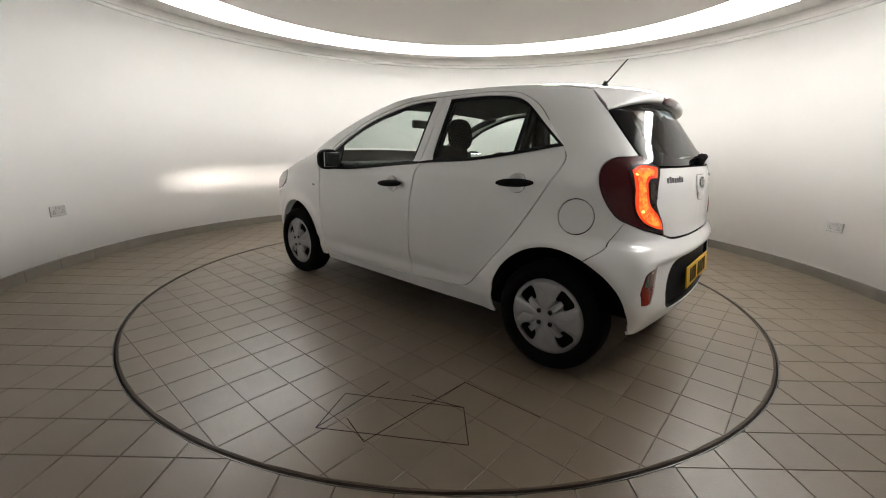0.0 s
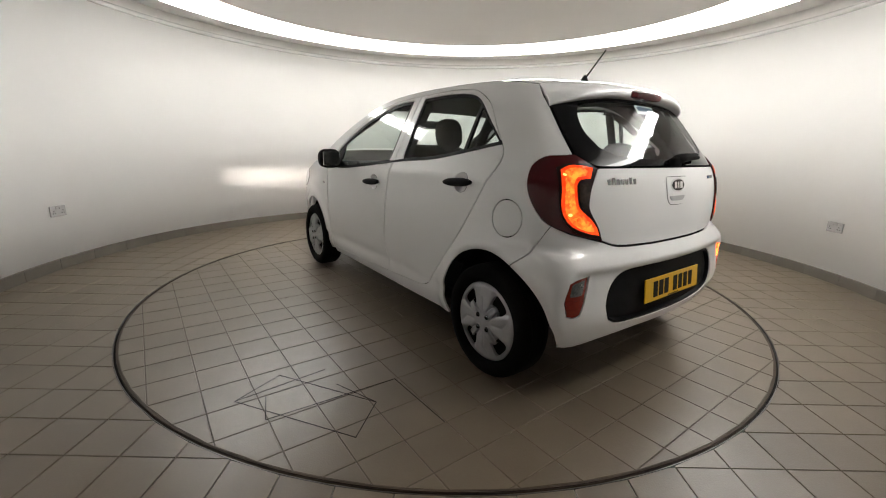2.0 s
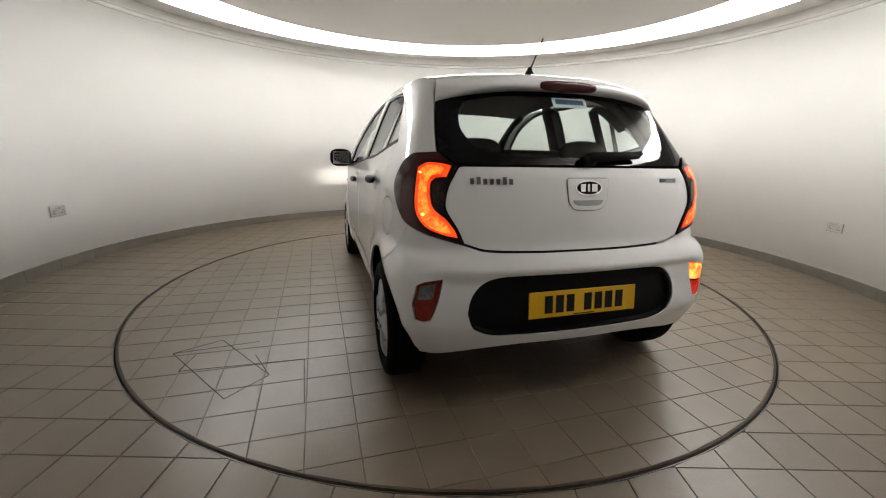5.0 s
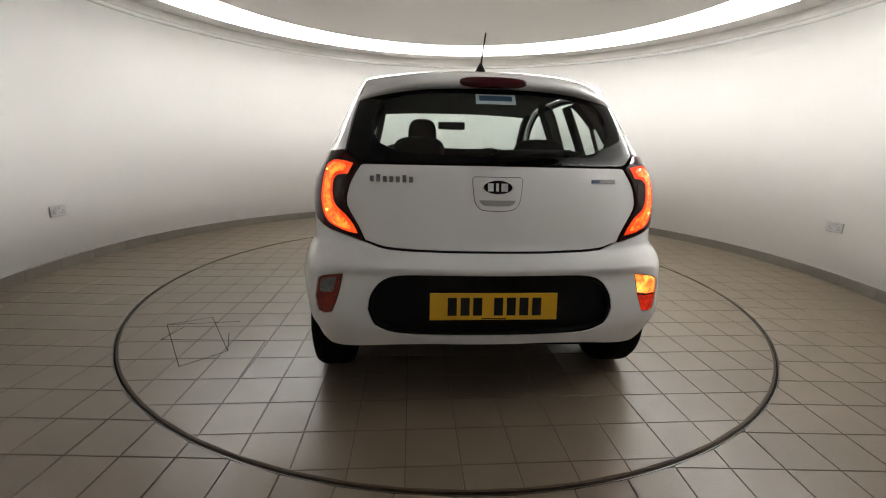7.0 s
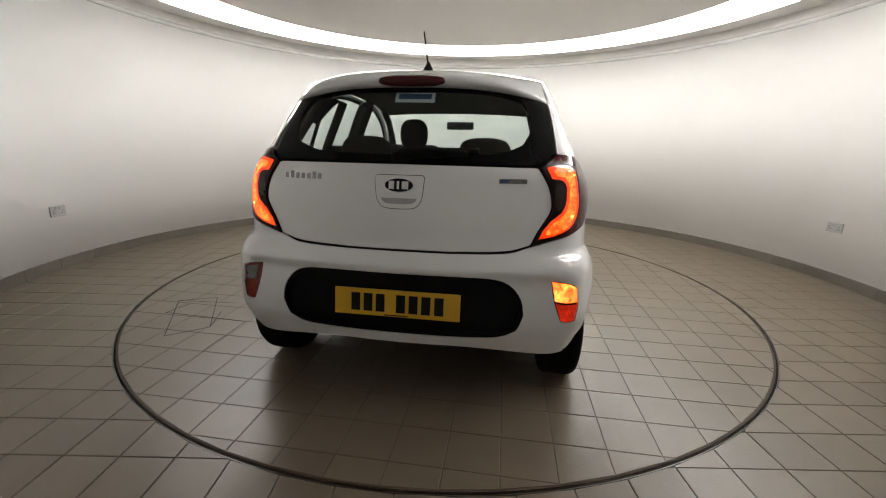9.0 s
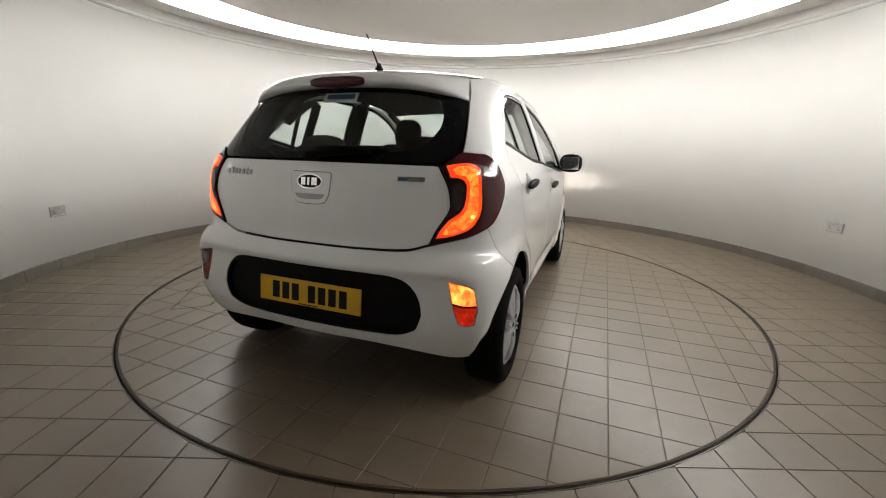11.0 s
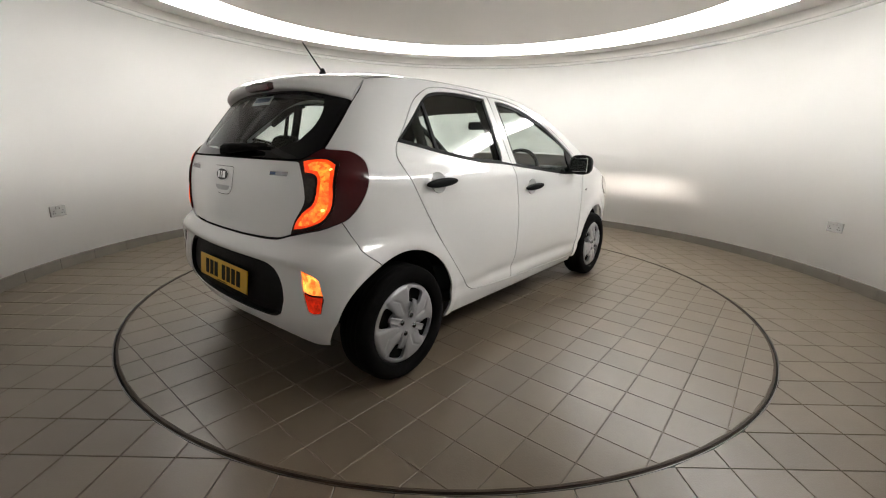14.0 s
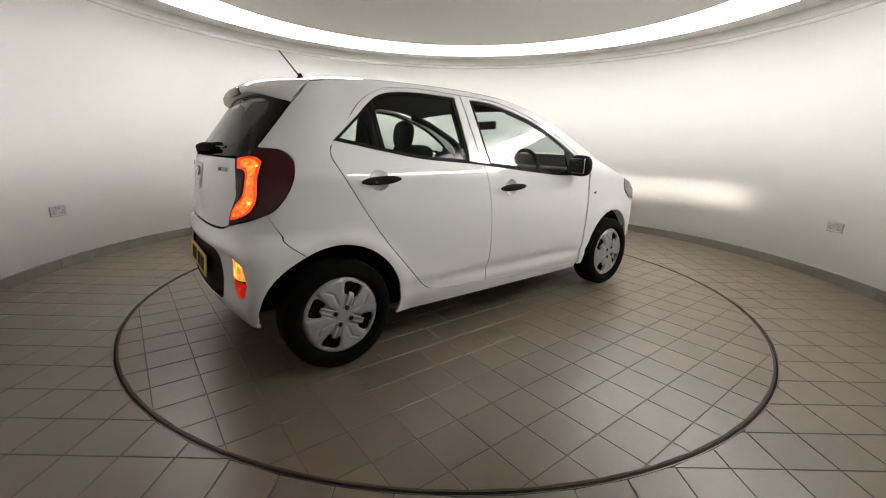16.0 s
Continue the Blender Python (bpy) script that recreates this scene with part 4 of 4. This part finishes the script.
def build_roof(car):
    v, f = crown(-1.204, .22, .046, 40, 24)
    mesh_part("roof", v, f[:], PAINT, car, "white roof")
    v, f = crown(-1.15, .20, .02, 20, 16)
    mesh_part("headliner", [p - Vector((0, 0, .035)) for p in v], f, LINER, car, "grey headliner")
    v, f = crown(.23, .92, .03, 16, 20, back=.10)
    mesh_part("windscreen", v, f, GLASS, car, "clear windscreen")
    # bonnet and nose
    verts, faces = [], []
    rows = [(.93, 1.045, .735, .02, .13), (1.1, .985, .75, .055, .10), (1.3, .925, .73, .06, .06), (1.45, .86, .70, .06, .04), (1.58, .79, .66, .05, .10), (1.63, .70, .64, .03, .17), (1.65, .50, .63, 0, .20), (1.63, .25, .62, 0, .18)]
    for y, z, w, rise, bow in rows:
        verts.append((-w - .004, y, z - .06))
        for j in range(17):
            s = -1 + 2 * j / 16
            k = 1 - abs(s) ** 2.4
            verts.append((w * s, y + bow * k, z + rise * k))
        verts.append((w + .004, y, z - .06))
    for i in range(len(rows) - 1):
        faces += [(i * 19 + j, i * 19 + j + 1, (i + 1) * 19 + j + 1, (i + 1) * 19 + j) for j in range(18) if i != 4 or abs(j - 8.5) < 5.6]
    mesh_part("bonnet", verts, faces, PAINT, car, "white bonnet and nose")
    # tailgate spoiler: carries the roof on over the rear window
    verts, faces, m = [], [], 32
    mid = [(-1.205, 1.439), (-1.27, 1.433), (-1.335, 1.422), (-1.38, 1.411), (-1.406, 1.401), (-1.421, 1.389), (-1.427, 1.372), (-1.424, 1.359), (-1.406, 1.351), (-1.378, 1.347)]
    end = [(-1.205, 1.393), (-1.222, 1.383), (-1.240, 1.367), (-1.257, 1.350), (-1.273, 1.334), (-1.287, 1.320), (-1.297, 1.308), (-1.302, 1.299), (-1.304, 1.292), (-1.305, 1.288)]
    for i, ((ym, zm), (ye, ze)) in enumerate(zip(mid, end)):
        for j in range(m + 1):
            s = math.sin(math.pi / 2 * (-1 + 2 * j / m))
            u, w = abs(s) ** 2.6, abs(s) ** 5
            verts.append(Vector(((.535 + .032 * min(1, i / 7)) * s, ym + (ye - ym) * w, zm + (ze - zm) * u)))
    for i in range(len(mid) - 1):
        faces += [(i * (m + 1) + j + 1, i * (m + 1) + j, (i + 1) * (m + 1) + j, (i + 1) * (m + 1) + j + 1) for j in range(m)]
    n = len(mid)
    faces += [tuple(i * (m + 1) for i in range(n)), tuple(i * (m + 1) + m for i in range(n - 1, -1, -1))]
    sp = mesh_part("spoiler", verts, faces, PAINT, car, "white roof spoiler")
    bm = cushion((0, 0, 0), (.288, .034, .044))
    o = part("brake_lamp", bm, LAMP_RED, sp, "dark red high brake lamp", True)
    o.matrix_basis = Matrix.Translation((0, -1.420, 1.367)) @ pose(0, 0, 0, 15)
    # aerial
    v, f = lathe([(.0, .030), (.012, .024), (.035, .011), (.045, .007)], 16, "z", (0, -1.055, 1.462))
    aerial = mesh_part("aerial", v, f, BLACK_PLASTIC, car, "short black roof aerial")
    v, f = tube([(0, -1.06, 1.49), (0, -1.17, 1.615)], [.0045, .0035], 8)
    mesh_part("aerial_rod", v, f, BLACK_PLASTIC, aerial)


HANDLES = ((-.038, .868), (-.967, .937))


def cup_outline(y, z):
    return S(*[(y + .052 * math.cos(a), z + .047 * math.sin(a)) for a in np.linspace(0, 2 * math.pi, 24)])


def build_handles(car):
    for sx in (-1, 1):
        for y, z in HANDLES:
            p = on_side(y, z)
            n, c = skin_normal(p, z), skin(p, z)
            bm = bmesh.new()
            for v in bmesh.ops.create_uvsphere(bm, u_segments=24, v_segments=14, radius=1)["verts"]:
                a, b, d = v.co
                v.co = Vector((math.copysign(abs(a) ** .75, a) * .108, math.copysign(abs(b) ** .8, b) * .014, math.copysign(abs(d) ** .8, d) * (.021 - .006 * abs(a) ** 2)))
            h = part("door_handle", bm, BLACK_PLASTIC, car, "black plastic door handle", True)
            h.matrix_basis = Matrix.Translation((sx * -(c.x + n.x * .024), c.y, c.z + .002)) @ pose(0, 0, 0, 0, -3.5 * sx, 90 - 3 * sx)
            cup = cup_outline(y, z)
            panel("handle_cup", other(cup) if sx > 0 else cup, PAINT, car, gap=-.001, off=0, lip=0, grid=.012, label="white handle recess",
                  place=lambda p, z, c0=(y, z): skin(p, z) - skin_normal(p, z) * .022 * max(0, 1 - ((skin(p, z).y - c0[0]) / .052) ** 2 - ((z - c0[1]) / .047) ** 2))


def build_mirrors(car):
    for sx in (-1, 1):
        bm = bmesh.new()
        made = bmesh.ops.create_uvsphere(bm, u_segments=28, v_segments=18, radius=1)["verts"]
        for v in made:
            x, y, z = v.co
            sgn = lambda a, e: math.copysign(abs(a) ** e, a)
            v.co = Vector((sgn(x, .7) * .088, sgn(y, .7) * (.06 if y > 0 else .028), sgn(z, .68) * .072))
        mir = part("door_mirror", bm, BLACK_PLASTIC, car, "black door mirror", True)
        mir.matrix_basis = Matrix.Translation((sx * .858, .56, 1.00)) @ pose(0, 0, 0, 0, 0, sx * -8)
        gl = part("mirror_glass", one_box((0, -.028, 0), (.140, .006, .100), .0028), CHROME, mir, "mirror glass")
        v, f = tube([(sx * -.08, .01, -.045), (sx * -.16, .02, -.05)], [.028, .022], 10)
        mesh_part("mirror_arm", v, f, BLACK_PLASTIC, mir)


CAP = []  # the first hubcap, whose mesh the others share


def build_wheel(car, x, y, sx, spin):
    wheel = tagged(new("wheel"), "black tyre with a silver hubcap")
    wheel.parent = car
    wheel.matrix_basis = Matrix.Translation((x, y, .2815)) @ pose(0, 0, 0, 0, 0, 180 if sx < 0 else 0) @ pose(0, 0, 0, spin)
    prof = [(-.085, .2), (-.09, .24), (-.08, .272), (-.062, .284), (-.03, .2865), (.03, .2865), (.062, .284), (.080, .272), (.088, .252), (.090, .232), (.084, .212), (.076, .203), (.04, .197), (-.085, .2)]
    v, f = lathe([(x0, r0 * .98) for x0, r0 in prof], 56)
    tyre = mesh_part("tyre", v, f, TYRE, wheel, "black rubber tyre")
    for k in (-.045, -.015, .015, .045):
        v, f = lathe([(k - .004, .2808), (k, .2814), (k + .004, .2808)], 56)
        mesh_part("tread_groove", v, f, UNDER, tyre)

    def dome(u, w):
        """The cap's face: a shallow dome with a rolled rim, four raised petals and a bent crease in each."""
        r, a = math.hypot(u, w), math.atan2(w, u)
        x = .082 - .010 * (r / .2) ** 2 - .012 * max(0, (r - .186) / .013) ** 2 + .006 * math.exp(-(r / .05) ** 4)
        d = (a - radians(90) + math.pi / 4) % (math.pi / 2) - math.pi / 4      # from the middle of a petal
        across = r * math.sin(d)
        if r > .04:
            petal = max(0, 1 - max(0, abs(across) - .030 - .25 * max(0, r - .06)) / .014)
            x += .008 * petal * min(1, (r - .04) / .03) * min(1, max(0, (.190 - r) / .012))
        bend = .0 if r < .125 else (r - .125) * .9
        x -= .007 * math.exp(-((across - bend) / .0050) ** 2) * min(1, max(0, (r - .055) / .02)) * min(1, max(0, (.168 - r) / .02))
        lug = r * math.sin(a % (math.pi / 2) - math.pi / 4)
        x -= .009 * max(0, 1 - (lug / .027) ** 4) * min(1, max(0, (r - .050) / .012)) * min(1, max(0, (.120 - r) / .012))
        return Vector((x, u, w))

    def dome_n(u, w):
        return Vector((1, u * .3, w * .3)).normalized()

    if not CAP:
        holes = []
        for k in range(4):
            a = radians(45 + 90 * k)
            c, s = math.cos(a), math.sin(a)
            hole = [(.104, -.014), (.103, -.032), (.110, -.038), (.150, -.050), (.164, -.048), (.172, -.038), (.175, .0), (.172, .038), (.164, .048), (.150, .050), (.110, .038), (.103, .032), (.104, .014)]
            holes.append([(c * q[0] - s * q[1], s * q[0] + c * q[1]) for q in hole])
        cap = panel("hubcap", disc(0, 0, .199, n=64), SILVER, wheel, holes, gap=0, grid=.0055, lip=.016, soft=1, place=dome, normal=dome_n, label="silver plastic hubcap with four openings")
        CAP.append(cap)
    else:
        cap = CAP[0].copy()
        scene.collection.objects.link(cap)
        cap.parent = wheel
    v, f = lathe([(.045, 0), (.045, .2)], 40)
    mesh_part("rim", v, f, UNDER, wheel, "dark steel rim")
    for k in range(4):
        a = radians(45 + 90 * k)
        c, s = math.cos(a), math.sin(a)
        # a lug that runs from the nut out over the opening, with a hollow in its back
        verts, faces = [], []
        for r, h, wd in ((.046, .086, .0155), (.066, .0945, .0165), (.090, .0955, .0165), (.108, .092, .0160), (.119, .086, .0140), (.123, .074, .0115)):
            for w, dx in ((-1, -.010), (-.95, -.003), (-.72, 0), (-.45, -.0045), (.45, -.0045), (.72, 0), (.95, -.003), (1, -.010)):
                q = w * wd
                verts.append((h + dx * (1 if r < .118 else .5), c * r - s * q, s * r + c * q))
        faces = [(i * 8 + j, i * 8 + j + 1, i * 8 + j + 9, i * 8 + j + 8) for i in range(5) for j in range(7)]
        mesh_part("bridge", verts, faces, SILVER, cap)
        v, f = lathe([(.080, .0185), (.0925, .0170), (.0905, .0140), (.082, .0135)], 20, "x", (0, c * .044, s * .044))
        mesh_part("nut_collar", v, f, SILVER, cap)
        v, f = lathe([(.080, .0135), (.092, .0125), (.096, .008), (.096, 0)], 6, "x", (0, c * .044, s * .044))
        mesh_part("wheel_nut", v, f, NUT_STEEL, cap, smooth=False)
    return wheel


def cushion(centre, size, turn=0.0):
    """A soft pad: a rounded ellipsoid."""
    bm = bmesh.new()
    made = bmesh.ops.create_uvsphere(bm, u_segments=24, v_segments=16, radius=1)["verts"]
    for v in made:
        v.co = Vector([math.copysign(abs(q) ** .72, q) * h / 2 for q, h in zip(v.co, size)])
    bmesh.ops.rotate(bm, verts=made, matrix=Euler((radians(turn), 0, 0)).to_matrix())
    bmesh.ops.translate(bm, vec=centre, verts=made)
    return bm


def rounded(centre, size, bevel, turn=None):
    return one_box(centre, size, bevel, turn, 4)


def build_interior(car):
    part("floor_pan", one_box((0, .05, .240), (1.22, 2.7, .09), .02), UNDER, car, "dark underbody")
    part("rear_axle", one_box((0, -1.2, .26), (1.2, .10, .10), .03), UNDER, car)
    part("boot_floor", one_box((0, -1.35, .62), (1.05, .42, .10), .02), TRIM, car)
    part("rear_tub", one_box((0, -1.475, .43), (1.18, .22, .26), .03), UNDER, car)
    part("silencer", one_box((.25, -1.50, .29), (.42, .16, .10), .04), UNDER, car)
    for sx, drop, lean in ((-1, 0, -12), (1, .22, -18)):  # the seat behind the wheel is set lower
        seat = part("front_seat", rounded((sx * .33, .12, .52 - drop / 2), (.50, .52, .20), .06, (6, 0, 0)), CLOTH, car, "black cloth front seat", True)
        part("seat_back", rounded((sx * .31, -.11, .82 - drop), (.46, .15, .60), .06, (lean, 0, 0)), CLOTH, seat, smooth=True)
        part("headrest", cushion((sx * .265, -.17, 1.19 - drop), (.20, .12, .21), -8), CLOTH, seat, smooth=True)
    bench = part("rear_seat", rounded((0, -.78, .52), (1.18, .48, .20), .06), CLOTH, car, "black cloth rear bench", True)
    part("bench_back", rounded((0, -1.05, .84), (1.16, .14, .52), .05, (-14, 0, 0)), CLOTH, bench, smooth=True)
    for x in (-.30, .30):
        part("headrest", cushion((x, -1.13, 1.085), (.25, .11, .13), -10), CLOTH, bench, smooth=True)
    part("parcel_shelf", one_box((0, -1.33, 1.015), (1.02, .36, .02), .006), TRIM, car, "black parcel shelf")
    part("dashboard", rounded((0, .78, .86), (1.34, .42, .22), .07), TRIM, car, "dark dashboard", True)
    ring = [(.36 + .175 * math.cos(a), .50 + .05 * math.sin(a), .93 + .165 * math.sin(a)) for a in np.linspace(0, 2 * math.pi, 37)[:-1]]
    v, f = tube(ring, .015, 8, True)
    sw = mesh_part("steering_wheel", v, f, TRIM, car, "black steering wheel")
    part("steering_hub", rounded((.36, .52, .92), (.15, .06, .11), .025, (-15, 0, 0)), TRIM, sw, smooth=True)
    part("steering_spoke", rounded((.36, .515, .92), (.33, .02, .03), .008), TRIM, sw)
    part("cockpit_mirror", rounded((.0, .46, 1.285), (.23, .03, .065), .014), TRIM, car, "interior mirror", True)
    for sx in (-1, 1):
        # pillars seen from inside
        v, f = tube([skin(sx * abs(on_side(y, z)), z, -.045) for y, z in ((.90, 1.04), (.62, 1.19), (.30, 1.32), (.12, 1.37))], .026, 8)
        mesh_part("pillar_trim", v, f, TRIM, car)
        v, f = tube([skin(sx * abs(on_side(y, z)), z, -.05) for y, z in ((-.29, .95), (-.31, 1.2), (-.335, 1.40))], .035, 8)
        mesh_part("pillar_trim", v, f, TRIM, car)
        v, f = tube([skin(sx * abs(on_side(y, z)), z, -.06) for y, z in ((-1.34, .98), (-1.26, 1.13), (-1.15, 1.29), (-1.05, 1.39))], [.035, .026, .022, .022], 10)
        mesh_part("pillar_trim", v, f, TRIM, car)
        v, f = tube([skin(sx * abs(on_side(y, z)), z, -.10) for y, z in ((-.90, .98), (-.90, 1.2), (-.91, 1.38))], .025, 8)
        mesh_part("pillar_trim", v, f, TRIM, car)
    # headlamp bulbs deep in flat dark housings
    for sx in (-1, 1):
        bm = bmesh.new()
        for c, s in (((0, -.12, .0125), (.09, .24, .008)), ((0, -.12, -.0125), (.09, .24, .008)), ((-.042, -.12, 0), (.008, .24, .04)), ((.042, -.12, 0), (.008, .24, .04)), ((0, -.235, 0), (.09, .01, .04))):
            box(bm, c, s)
        lamp = part("headlamp_housing", bm, UNDER, car, "dark headlamp housing")
        lamp.matrix_basis = Matrix.Translation((sx * .56, 1.70, .74)) @ pose(0, 0, 0, -3, 0, 0)
        part("bulb", one_box((0, -.160, 0), (.05, .008, .014)), HEAD_LIT, lamp, "glowing bulb")


def build_car():
    car = empty("car", label="white five-door hatchback with black handles and lit tail lamps", category="car")
    build_body(car)
    build_handles(car)
    build_mirrors(car)
    for sx in (-1, 1):
        for y, spin in ((-1.188, 4 if sx < 0 else 20), (1.195, 12)):
            build_wheel(car, sx * .705, y, sx, spin)
    build_interior(car)
    return car


build_room()
build_skirting()
build_sockets()
car = build_car()
turntable = build_turntable()
build_rim()
build_floor()


def motions():
    rows = [(t, pose(0, 0, 0, 0, 0, a)) for t, a in TURN]
    walk(turntable, rows)
    walk(car, [(t, m @ Matrix.Translation(CAR_AT)) for t, m in rows])


motions()
